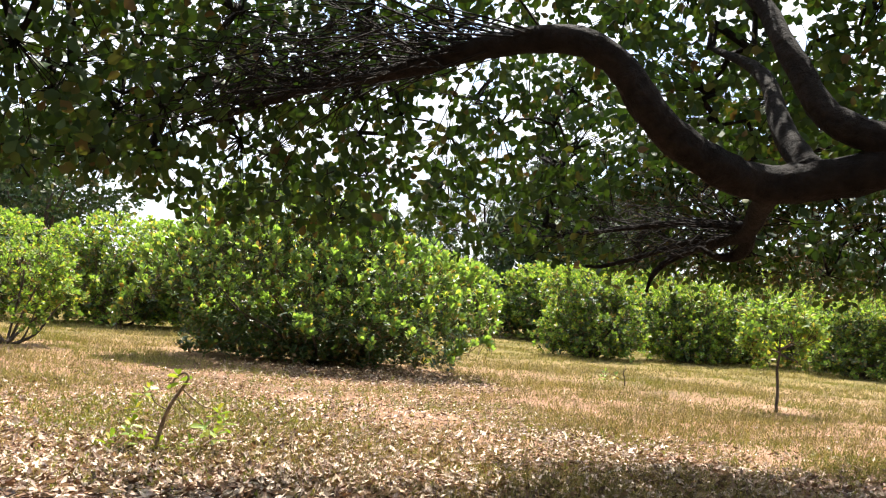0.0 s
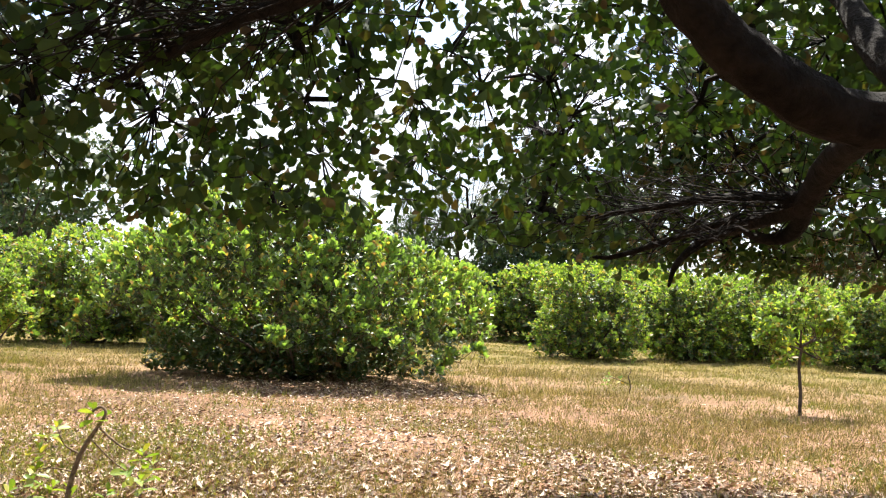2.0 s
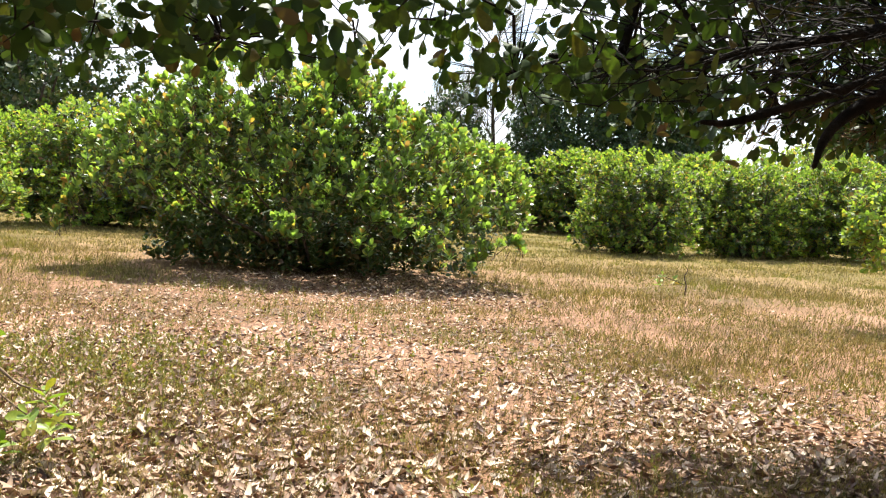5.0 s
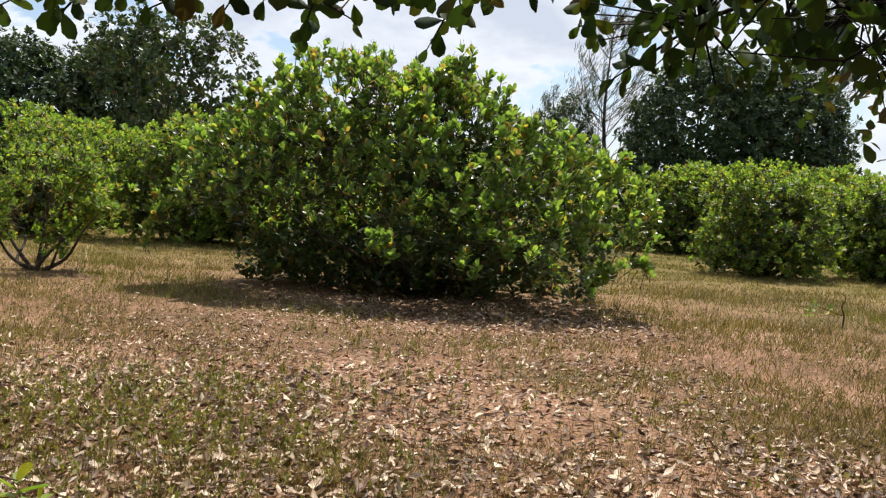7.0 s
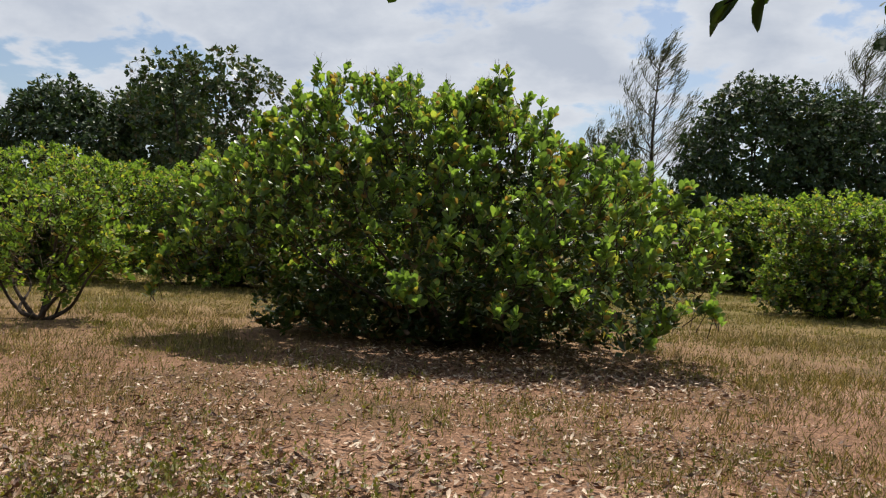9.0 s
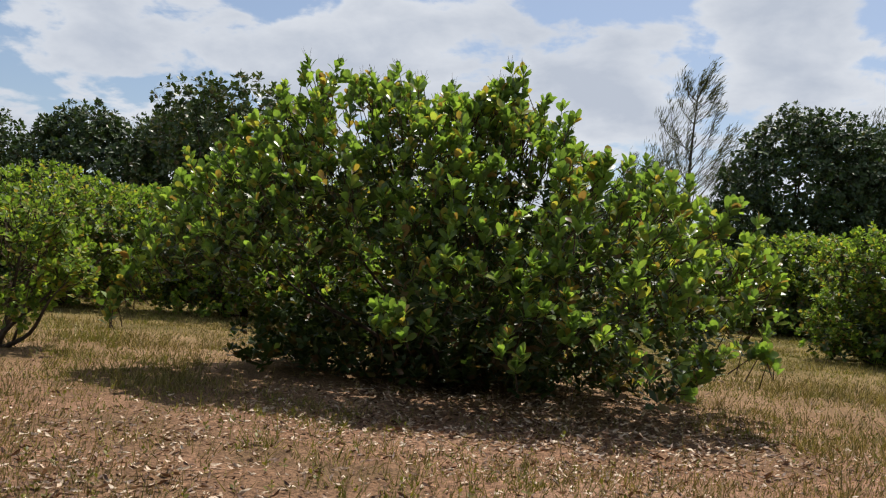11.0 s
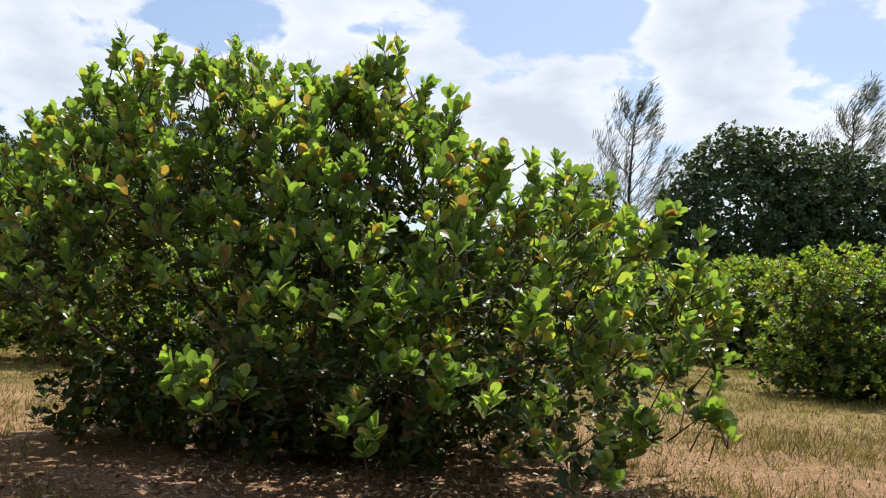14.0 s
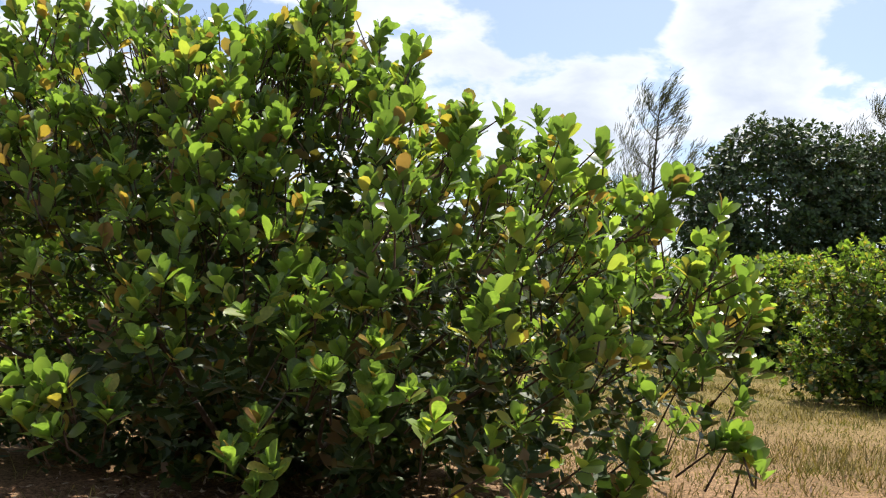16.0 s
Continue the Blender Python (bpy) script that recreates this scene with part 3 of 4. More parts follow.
def stray_shoots(rng, wide, tall, n):
    """Single shoots that stand out of the top of a crown."""
    a, r = rng.uniform(0, 6.28, n), wide * np.sqrt(rng.uniform(0, 0.75, n))
    z = tall * (0.45 + 0.42 * np.sqrt(1 - (r / wide) ** 2)) + rng.uniform(0.0, 0.45, n)
    return np.stack([r * np.cos(a), r * np.sin(a), z], 1), unit(np.array([0, 0, 1.0]) + rng.normal(0, 0.25, (n, 3)))


LABEL_ROW = "rounded green cashew tree leafy to the ground"
GROUP_ROW = "cashew trees of the orchard"
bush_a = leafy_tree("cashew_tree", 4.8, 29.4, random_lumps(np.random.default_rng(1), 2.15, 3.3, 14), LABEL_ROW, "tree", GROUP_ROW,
                    M_LEAF_ROW, 21, 0.27, 9, 0.145, ((0.80, 1.18), (0.55, 0.8)), 0.06, LEAF_PLAIN, inside=M_LEAF_INNER_SHADE, rough=0.5, hole=-0.32, upward=1.0, spread=(8, 72),
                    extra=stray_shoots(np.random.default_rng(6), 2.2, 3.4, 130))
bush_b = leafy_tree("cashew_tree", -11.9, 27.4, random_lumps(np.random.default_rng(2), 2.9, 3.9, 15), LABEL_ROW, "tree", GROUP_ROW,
                    M_LEAF_ROW, 22, 0.30, 9, 0.155, ((0.80, 1.18), (0.55, 0.8)), 0.07, LEAF_PLAIN, inside=M_LEAF_INNER_SHADE, turn=40, rough=0.55, hole=-0.32, upward=1.0, spread=(8, 72),
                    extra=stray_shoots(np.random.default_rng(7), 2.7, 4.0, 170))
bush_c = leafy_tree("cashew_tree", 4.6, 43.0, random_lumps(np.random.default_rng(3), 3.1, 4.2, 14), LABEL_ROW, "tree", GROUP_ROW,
                    M_LEAF_ROW, 23, 0.36, 8, 0.23, ((0.80, 1.18), (0.55, 0.8)), 0.07, LEAF_FAR, inside=M_LEAF_INNER_SHADE, rough=0.5, hole=-0.4, upward=1.0, spread=(8, 72),
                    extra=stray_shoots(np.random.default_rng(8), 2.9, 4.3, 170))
for src, x, y, s, turn in ((bush_a, 8.9, 31.0, 0.98, 80), (bush_a, 14.2, 29.0, 0.88, 200), (bush_b, 12.0, 33.5, 1.05, 150),
                           (bush_b, -7.6, 28.2, 1.08, 210), (bush_b, -16.6, 25.6, 1.0, 120), (bush_a, -20.6, 22.5, 1.05, 30),
                           (bush_c, -0.8, 42.5, 1.0, 60), (bush_c, 10.0, 42.5, 1.0, 170), (bush_c, 15.8, 41.5, 1.05, 260), (bush_c, 21.5, 39.0, 1.0, 20),
                           (bush_c, -6.6, 40.5, 1.0, 100), (bush_c, -13.0, 36.0, 1.05, 330), (bush_c, -20.0, 33.5, 1.0, 220), (bush_c, -25.5, 29.0, 1.0, 300),
                           # these four stay out of view, added to cut light under the old tree
                           (bush_c, -6.5, -9.5, 1.6, 10), (bush_c, 3.5, -11.0, 1.7, 95), (bush_c, -12.0, -1.0, 1.4, 205), (bush_c, 14.5, -4.0, 1.6, 280)):
    copy_thing(src, pose(x, y, 0, 0, 0, turn) @ Matrix.Scale(s, 4))

leafy_tree("cashew_tree", -9.55, 17.1, [(-0.1, 0.2, 1.45, 1.0, 1.0, 0.7), (-0.9, 0, 1.2, 0.75, 0.8, 0.65), (0.75, 0, 1.15, 0.7, 0.8, 0.65),
                                       (0.35, 0.1, 1.85, 0.6, 0.6, 0.4), (1.1, 0.1, 0.85, 0.45, 0.55, 0.4), (-1.25, 0.3, 0.85, 0.45, 0.55, 0.4), (-0.6, 0.1, 0.8, 0.4, 0.5, 0.3), (0.6, -0.1, 0.75, 0.45, 0.45, 0.3)],
           "young cashew tree with bare forked stems under the crown", "tree", GROUP_ROW, M_LEAF_ROW, 31, 0.23, 8, 0.118,
           ((0.7, 1.2), (0.3, 0.7)), 0.04, zmin=0.32, inside=M_LEAF_ROW, hole=-0.1, rough=0.3, upward=1.0, spread=(8, 72), twig=0.4,
           extra=stray_shoots(np.random.default_rng(9), 1.2, 2.1, 26))


# ---- the old tree over the path ----
def build_old_tree():
    rng = np.random.default_rng(41)
    ox, oy = 4.5, 2.7
    ob = root("cashew_tree", ox, oy, "old spreading cashew tree with thick arching limbs and hanging leafy fringe", "tree", GROUP_ROW)
    o = np.array((ox, oy, 0.0))
    trunk = ([(4.5, 2.7, -0.1), (4.45, 2.75, 0.5), (4.3, 2.9, 1.1), (4.05, 3.05, 1.55)], [0.34, 0.27, 0.25, 0.24])
    limbs = [
        ([(4.1, 3.0, 1.45), (3.5, 3.35, 1.95), (2.75, 3.8, 2.38), (2.2, 4.15, 2.33), (1.85, 4.25, 2.29), (1.45, 4.12, 2.4), (1.17, 4.02, 2.6), (1.0, 4.0, 2.82),
          (0.72, 4.0, 2.94), (0.28, 4.2, 2.93), (-0.23, 4.6, 2.88), (-0.83, 5.2, 2.92), (-1.6, 5.9, 2.86), (-2.5, 6.5, 2.7)],
         [0.17, 0.14, 0.12, 0.112, 0.105, 0.095, 0.088, 0.08, 0.074, 0.066, 0.05, 0.038, 0.026, 0.012]),
        ([(2.1, 4.2, 2.3), (2.22, 4.9, 2.42), (2.36, 5.7, 2.37), (2.44, 6.2, 2.25), (2.38, 6.7, 2.21), (2.28, 7.3, 2.16), (2.12, 7.45, 2.05), (2.0, 7.42, 1.92), (1.95, 7.4, 1.77)],
         [0.085, 0.08, 0.075, 0.07, 0.055, 0.042, 0.033, 0.024, 0.013]),
        ([(2.75, 3.8, 2.4), (2.2, 4.1, 2.6), (2.0, 4.3, 3.02), (1.9, 4.6, 3.46), (1.5, 5.0, 4.1)], [0.09, 0.08, 0.065, 0.055, 0.02]),
        ([(2.1, 4.2, 2.35), (2.08, 4.6, 2.68), (2.15, 5.2, 3.2), (2.0, 5.9, 3.6)], [0.08, 0.07, 0.05, 0.02]),
        ([(2.42, 6.1, 2.28), (2.12, 6.8, 2.36), (1.77, 7.2, 2.34), (1.29, 7.6, 2.28), (0.85, 7.9, 2.24)], [0.04, 0.034, 0.026, 0.018, 0.008]),
        ([(2.42, 6.05, 2.3), (2.5, 6.45, 2.12), (2.36, 6.6, 2.07), (2.22, 6.72, 2.16)], [0.06, 0.055, 0.035, 0.012]),
        ([(2.3, 6.9, 2.25), (1.95, 7.2, 2.12), (1.55, 7.4, 1.98), (1.38, 7.42, 1.97)], [0.03, 0.024, 0.02, 0.012]),
        ([(4.0, 3.1, 1.6), (4.6, 4.8, 2.6), (5.0, 6.6, 3.0), (5.2, 8.3, 2.7)], [0.18, 0.13, 0.09, 0.03]),
        ([(4.1, 3.0, 1.5), (5.6, 2.6, 2.7), (7.6, 2.2, 3.2), (9.2, 1.8, 2.8)], [0.18, 0.12, 0.08, 0.03]),
        ([(4.1, 2.95, 1.5), (3.9, 1.6, 2.6), (3.2, 0.0, 3.4), (2.5, -2.0, 3.2)], [0.16, 0.12, 0.08, 0.03]),
        ([(4.05, 3.05, 1.55), (4.1, 3.2, 2.8), (4.3, 3.3, 4.2), (4.2, 3.6, 5.0)], [0.17, 0.12, 0.07, 0.03]),
    ]
    v, t = tube(*trunk, 12, 6, 0.05, rng)
    part("trunk", tri_mesh("trunk", v - o, t, M_BARK_SHADE, True), ob)
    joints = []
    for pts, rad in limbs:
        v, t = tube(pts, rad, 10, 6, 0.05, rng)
        part("limb", tri_mesh("limb", v - o, t, M_BARK_SHADE, True), ob)
        c = smooth_line(pts, 6)
        joints.append(c[len(c) // 4:])
    joints = np.concatenate(joints)
    # shell of the crown: a wide dome with steep, hanging sides
    n = 17800
    a = rng.uniform(0, 2 * math.pi, n)
    wob = 1 + 0.05 * np.sin(3 * a + 1.0) + 0.04 * np.sin(7 * a)
    side = np.arange(n) < 12800
    r = np.where(side, rng.uniform(0.80, 1.0, n), np.sqrt(rng.uniform(0.02, 0.8, n)))
    h = rng.uniform(0, 1, n)
    r = np.where(side, r - 0.22 * h ** 2, r)
    cx, cy, rx, ry = 2.7, 1.9, 7.3, 6.2
    x, y = cx + rx * r * wob * np.cos(a), cy + ry * r * wob * np.sin(a)
    rim = np.clip(r, 0, 1)
    low = np.where(x < 0.7, 2.15, 2.05) + 0.06 * np.sin(5.3 * a) + 0.05 * np.sin(13 * a + 1)
    z = np.where(side, low + 2.3 * h ** 1.15, 3.9 + 1.6 * np.sqrt(1 - rim ** 2) + rng.normal(0, 0.3, n))
    p = np.stack([x, y, z], 1)
    ok = (wave(p, 1.6, 3) > -0.68) & (z > 1.9)
    ok &= ~((np.abs(x - 0.2) < 1.3) & (z < 2.02)) & ~((y < 0.5) & (rng.uniform(0, 1, n) < 0.4))
    ok &= ~((x < 1.2) & (x > -1.8) & (z < 2.5) & (rng.uniform(0, 1, n) < 0.35))
    ok &= ~((x > 1.2) & (x < 4.6) & (y > 4.5) & (z < 2.95) & (rng.uniform(0, 1, n) < 0.85))
    p, a, rim = p[ok], a[ok], rim[ok]
    # the lower, denser sprays round the far limb
    q = np.stack([rng.uniform(0.7, 7.2, 4000), rng.uniform(8.1, 9.9, 4000), 1.88 + 2.5 * rng.uniform(0, 1, 4000) ** 1.3], 1)
    q = q[(wave(q, 1.3, 7) > -0.8) & (q[:, 1] < 8.6 + 0.22 * q[:, 0]) & (((q[:, 0] - 4.0) / 3.4) ** 2 + ((q[:, 1] - 8.2) / 1.9) ** 2 < 1 + 0.25 * wave(q, 1.1, 2)) & (q[:, 2] > 2.0 + 0.35 * np.clip(1.8 - q[:, 0], 0, 1))]
    q[:, 1] += np.where(q[:, 2] < 2.7, 0.55, 0.0)
    hang = np.array([(0.2, 8.15, 2.2), (0.5, 8.2, 2.24), (0.35, 7.9, 2.25), (1.0, 8.3, 2.25), (0.15, 7.75, 2.22), (0.3, 7.8, 2.3), (0.55, 7.8, 2.2),
                     (0.75, 7.8, 2.2), (0.9, 7.9, 2.22), (1.1, 7.7, 2.2), (1.3, 7.9, 2.25), (1.5, 8.0, 2.2),
                     (0.12, 7.68, 1.98), (0.2, 7.66, 2.04), (0.3, 7.7, 2.06), (0.42, 7.72, 2.04), (0.52, 7.76, 1.98), (0.62, 7.76, 2.05), (0.78, 7.8, 2.08)])
    low_edge = np.stack([rng.uniform(-2.5, -0.5, 34), rng.uniform(7.2, 7.8, 34), rng.uniform(2.26, 2.6, 34)], 1)
    fringe = np.stack([rng.uniform(-4.2, -0.9, 280), rng.uniform(6.0, 7.6, 280), 2.5 + 1.9 * rng.uniform(0, 1, 280) ** 0.9], 1)
    fringe = fringe[(wave(fringe, 1.4, 4) > -0.5) & (fringe[:, 1] < 8.2 + 0.32 * fringe[:, 0])]
    clump = np.stack([rng.uniform(1.5, 4.2, 420), rng.uniform(7.6, 9.5, 420), rng.uniform(2.5, 3.5, 420)], 1)
    q = np.concatenate([q, hang, low_edge, clump[wave(clump, 1.7, 1) > -0.35]])
    out = np.stack([np.cos(a), np.sin(a), 0.7 - 1.3 * rim ** 3], 1)
    way = unit(out + rng.normal(0, 0.35, (len(p), 3)))
    at = np.concatenate([p, q, fringe])
    way = np.concatenate([way, unit(np.array([-0.3, 0.5, -0.15]) + rng.normal(0, 0.45, (len(q) + len(fringe), 3)))])
    # the far limb itself stands bare of leaves
    bone = np.concatenate([smooth_line(limbs[1][0], 6)[3:46], smooth_line(limbs[4][0], 6)[:10]])
    free = np.min(np.linalg.norm(at[:, None] - bone[None], axis=2), 1) > 0.4
    at, way = at[free], way[free]
    at -= o
    base = rosettes(at, way, 6, 0.103, rng, 0.55, (25, 110), 0.32)
    world_y, world_x, world_z = base[0][:, 1] + oy, base[0][:, 0] + ox, base[0][:, 2]
    order = np.argsort(np.hypot(world_x - 0.2, world_y - 7.0) + 0.5 * np.abs(world_z - 2.1))[:300]
    keep = np.ones(len(world_y), bool)
    keep[order] = False
    low_leaf = (world_z < 2.65) & (world_y > 6.0) & (world_x < 3.0)
    behind = world_y < 4.3
    v, t = join(leaf_cloud(LEAF_FINE, *[c[keep & low_leaf] for c in base], width=1.0),
                leaf_cloud(LEAF_PLAIN, *[c[keep & ~low_leaf & ~behind] for c in base], width=1.1),
                leaf_cloud(LEAF_FAR, *[c[keep & ~low_leaf & behind] for c in base], width=1.15))
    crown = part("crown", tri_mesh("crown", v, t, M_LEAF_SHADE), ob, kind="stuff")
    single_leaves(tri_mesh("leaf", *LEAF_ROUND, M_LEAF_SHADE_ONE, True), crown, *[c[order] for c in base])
    # twigs: each tuft hangs on a fork point, fork points hang on the limbs
    forks = at[rng.choice(len(at), 900, replace=False)] * np.array((0.97, 0.97, 1.0)) + np.array((0, 0, 0.12))
    d = np.linalg.norm(at[:, None] - forks[None], axis=2) 
    near = np.argmin(d, 1)
    gap = d[np.arange(len(at)), near]
    far = gap > 0.6
    src = np.where(far[:, None], at - way * 0.3, forks[near])
    clouds = [strips(src, at, np.full(len(at), 0.006), np.full(len(at), 0.003))]
    jn = joints - o
    # every fork grows from the nearest older fork or limb
    pool = [q for q in jn]
    first = np.argsort(np.min(np.linalg.norm(forks[:, None] - jn[None], axis=2), 1))
    links = []
    load = np.zeros(len(jn) + len(forks))
    for idx in first:
        arr = np.array(pool)
        gap_to = np.linalg.norm(arr - forks[idx], axis=1) + np.where(np.arange(len(arr)) < len(jn), 0.35, 0.0)
        k = int(np.argmin(gap_to))
        links.append((k, len(pool)))
        pool.append(forks[idx])
    arr = np.array(pool)
    for k, me_ in reversed(links):
        load[me_] += 1
        load[k] += load[me_]
    k0, k1 = np.array([l[0] for l in links]), np.array([l[1] for l in links])
    thick = np.minimum(0.006 + 0.0042 * np.sqrt(load[k1]), 0.035)
    jit = rng.normal(0, 0.07, (len(k0), 3))
    m1 = arr[k0] * 0.62 + arr[k1] * 0.38 + jit + np.array((0, 0, 0.06))
    m2 = arr[k0] * 0.3 + arr[k1] * 0.7 - jit * 0.4 + np.array((0, 0, 0.05))
    clouds += [strips(arr[k0], m1, thick * 1.15, thick), strips(m1, m2, thick, thick * 0.9), strips(m2, arr[k1], thick * 0.9, thick * 0.8)]
    # bare crossing twigs round the far limb
    k = 70
    far_limbs = np.concatenate([smooth_line(limbs[1][0], 12)[30:66], smooth_line(limbs[4][0], 12)[:36]])
    a0 = far_limbs[rng.integers(0, len(far_limbs), k)] - o
    dr = unit(np.stack([rng.normal(-0.4, 0.7, k), rng.normal(0.3, 0.5, k), rng.normal(0.08, 0.2, k)], 1))
    ln = rng.uniform(0.3, 0.75, (k, 1))
    a1 = a0 + dr * ln * 0.5 + rng.normal(0, 0.03, (k, 3))
    a2 = a0 + dr * ln + np.array((0, 0, 1.0)) * rng.normal(0, 0.12, (k, 1))
    a2[:, 2] = np.maximum(a2[:, 2], 2.05)
    rad = rng.uniform(0.003, 0.008, k)
    clouds += [strips(a0, a1, rad, rad * 0.8), strips(a1, a2, rad * 0.8, rad * 0.4)]
    # long thin twigs that sweep out and hang from the ends of the near limb and of the far limb
    for seg, many, lead, reach in ((smooth_line(limbs[0][0], 12)[96:150], 130, (-1.0, 0.35, 0.12), 1.7), (far_limbs, 46, (-0.8, 0.3, 0.02), 1.1)):
        b0 = seg[rng.integers(0, len(seg), many)] - o
        dr = np.array(lead) + rng.normal(0, 0.5, (many, 3))
        dr[:, 2] = np.clip(dr[:, 2], -0.12, 0.4)
        dr = unit(dr + np.array((math.copysign(0.3, lead[0]), 0.2, 0)))
        ln = reach * rng.uniform(0.5, 1.2, (many, 1))
        b1 = b0 + dr * ln * 0.35 + rng.normal(0, 0.08, (many, 3)) + np.array((0, 0, 0.06))
        b2 = b0 + dr * ln * 0.7 + rng.normal(0, 0.12, (many, 3))
        b3 = b0 + dr * ln + np.array((0, 0, -0.16)) * ln + rng.normal(0, 0.06, (many, 3))
        b3[:, 2] = np.maximum(b3[:, 2], 2.08)
        inside_ = (b3 + o)[:, 1] < 8.3
        b0, b1, b2, b3, dr, many = b0[inside_], b1[inside_], b2[inside_], b3[inside_], dr[inside_], int(inside_.sum())
        rad = rng.uniform(0.004, 0.009, many)
        clouds += [strips(b0, b1, rad, rad * 0.85), strips(b1, b2, rad * 0.85, rad * 0.65), strips(b2, b3, rad * 0.65, rad * 0.35)]
        side = unit(rng.normal(0, 1, (many, 3))) * np.array((0.3, 0.3, 0.1))
        clouds += [strips(b1, b1 + dr * 0.3 + side, rad * 0.6, rad * 0.3), strips(b2, b2 + dr * 0.25 - side * 0.8, rad * 0.5, rad * 0.25)]
    part("twigwork", tri_mesh("twigwork", *join(*clouds), M_BARK_SHADE), ob, kind="stuff")
    # dry branching flower stalks among the sprays of the far side
    right = q[q[:, 0] > 2.0]
    qs = right[rng.integers(0, len(right), 1500)] - o
    a0 = np.repeat(qs, 5, 0)
    lead = np.repeat(unit(rng.normal(0, 1, qs.shape) + np.array((-0.5, 0.3, 0.0))), 5, 0)
    a1 = a0 + unit(lead + rng.normal(0, 0.45, a0.shape)) * rng.uniform(0.1, 0.34, (len(a0), 1))
    part("panicle_spray", tri_mesh("panicle_spray", *strips(a0, a1, np.full(len(a0), 0.003), np.full(len(a0), 0.0018)), M_PANICLE), ob, "thin dry brown flower stalks", "stuff")


build_old_tree()


# ---- small plants ----
leafy_tree("young_cashew_tree", 6.07, 14.93, [(0.05, 0, 1.75, 0.5, 0.5, 0.38), (-0.5, 0, 1.3, 0.36, 0.4, 0.28), (0.5, 0.1, 1.5, 0.4, 0.4, 0.33), (0.1, 0.1, 1.25, 0.45, 0.4, 0.32), (-0.3, 0.05, 1.65, 0.4, 0.35, 0.3), (0.35, -0.1, 1.0, 0.22, 0.25, 0.16), (-0.2, 0, 0.95, 0.2, 0.2, 0.14)],
           "slender young cashew tree with a thin straight stem", "tree", "", M_LEAF_ROW, 51, 0.17, 7, 0.115, ((0.85, 1.08), (0.5, 0.8)),
           0.018, zmin=0.75, hole=-0.4, upward=0.8, rough=0.16, trunk=([(0, 0, -0.05), (0.01, 0, 0.4), (-0.01, 0.01, 0.8), (0.03, 0, 1.1)], [0.032, 0.028, 0.025, 0.02]), twig=0.18)


def build_sapling():
    rng = np.random.default_rng(61)
    ob = root("cashew_sapling", -2.42, 7.16, "bent brown cashew sapling stick with few yellow-green leaves", "sapling")
    stems = [([(0, 0, -0.05), (0.03, 0.0, 0.2), (0.10, 0.0, 0.42), (0.2, 0.02, 0.6), (0.24, 0.02, 0.68), (0.19, 0.03, 0.72), (0.11, 0.03, 0.66), (0.09, 0.02, 0.58)],
              [0.022, 0.02, 0.017, 0.014, 0.011, 0.010, 0.008, 0.005]),
             ([(0.19, 0.02, 0.58), (0.3, 0.0, 0.5), (0.42, -0.03, 0.44), (0.55, -0.03, 0.42)], [0.009, 0.008, 0.006, 0.003]),
             ([(0.08, 0.0, 0.38), (-0.05, 0.02, 0.44), (-0.12, 0.03, 0.56)], [0.008, 0.006, 0.003]),
             ([(0.04, 0.0, 0.25), (-0.1, -0.03, 0.28), (-0.22, -0.03, 0.26)], [0.007, 0.005, 0.003]),
             ([(0.14, 0, 0.5), (0.28, 0.06, 0.34), (0.4, 0.06, 0.26)], [0.007, 0.005, 0.003])]
    for pts, rad in stems:
        part("stem", tri_mesh("stem", *tube(pts, rad, 7, 4, 0.05, rng), M_BARK_PALE, True), ob)
    tips = np.array([(0.55, -0.03, 0.42), (-0.12, 0.03, 0.57), (-0.22, -0.03, 0.27), (0.4, 0.06, 0.27), (0.0, 0.05, 0.1), (-0.15, 0.1, 0.12), (0.14, 0.03, 0.7), (0.62, 0.0, 0.34), (0.5, 0.1, 0.2), (-0.3, 0.05, 0.16), (-0.2, -0.05, 0.42), (0.3, 0.0, 0.12), (-0.42, 0.0, 0.1)])
    base = rosettes(tips, unit(np.array([0, 0, 1.0]) + rng.normal(0, 0.35, (len(tips), 3))), 7, 0.11, rng, 0.3)
    me = tri_mesh("leaf", *LEAF_ROUND, leaf_material("sapling_leaf", [(0.0, (0.15, 0.23, 0.035)), (0.6, (0.25, 0.31, 0.05)), (1.0, (0.36, 0.31, 0.06))], 0.4, single=True))
    single_leaves(me, ob, *base)


def build_twig():
    rng = np.random.default_rng(62)
    ob = root("twig_sprout", 3.88, 17.91, "thin bare twig with a small green side sprout", "sapling")
    for pts, rad in (([(0, 0, -0.04), (0.01, 0, 0.15), (-0.03, 0, 0.3), (0.02, 0, 0.42), (-0.03, 0, 0.5)], [0.014, 0.012, 0.01, 0.008, 0.004]),
                     ([(-0.02, 0, 0.16), (-0.15, 0, 0.2), (-0.32, 0, 0.26), (-0.42, 0, 0.3)], [0.008, 0.006, 0.005, 0.003])):
        part("stem", tri_mesh("stem", *tube(pts, rad, 6, 4, 0.05, rng), M_BARK, True), ob)
    tips = np.array([(-0.42, 0, 0.32), (-0.2, 0.02, 0.26), (-0.5, 0.05, 0.2)])
    single_leaves(tri_mesh("leaf", *LEAF_ROUND, M_LEAF_ONE), ob, *rosettes(tips, unit(np.array([-0.3, 0, 1.0]) + rng.normal(0, 0.3, (3, 3))), 5, 0.1, rng))


build_sapling()
build_twig()

# ---- far trees ----
FAR = "tall trees behind the orchard"


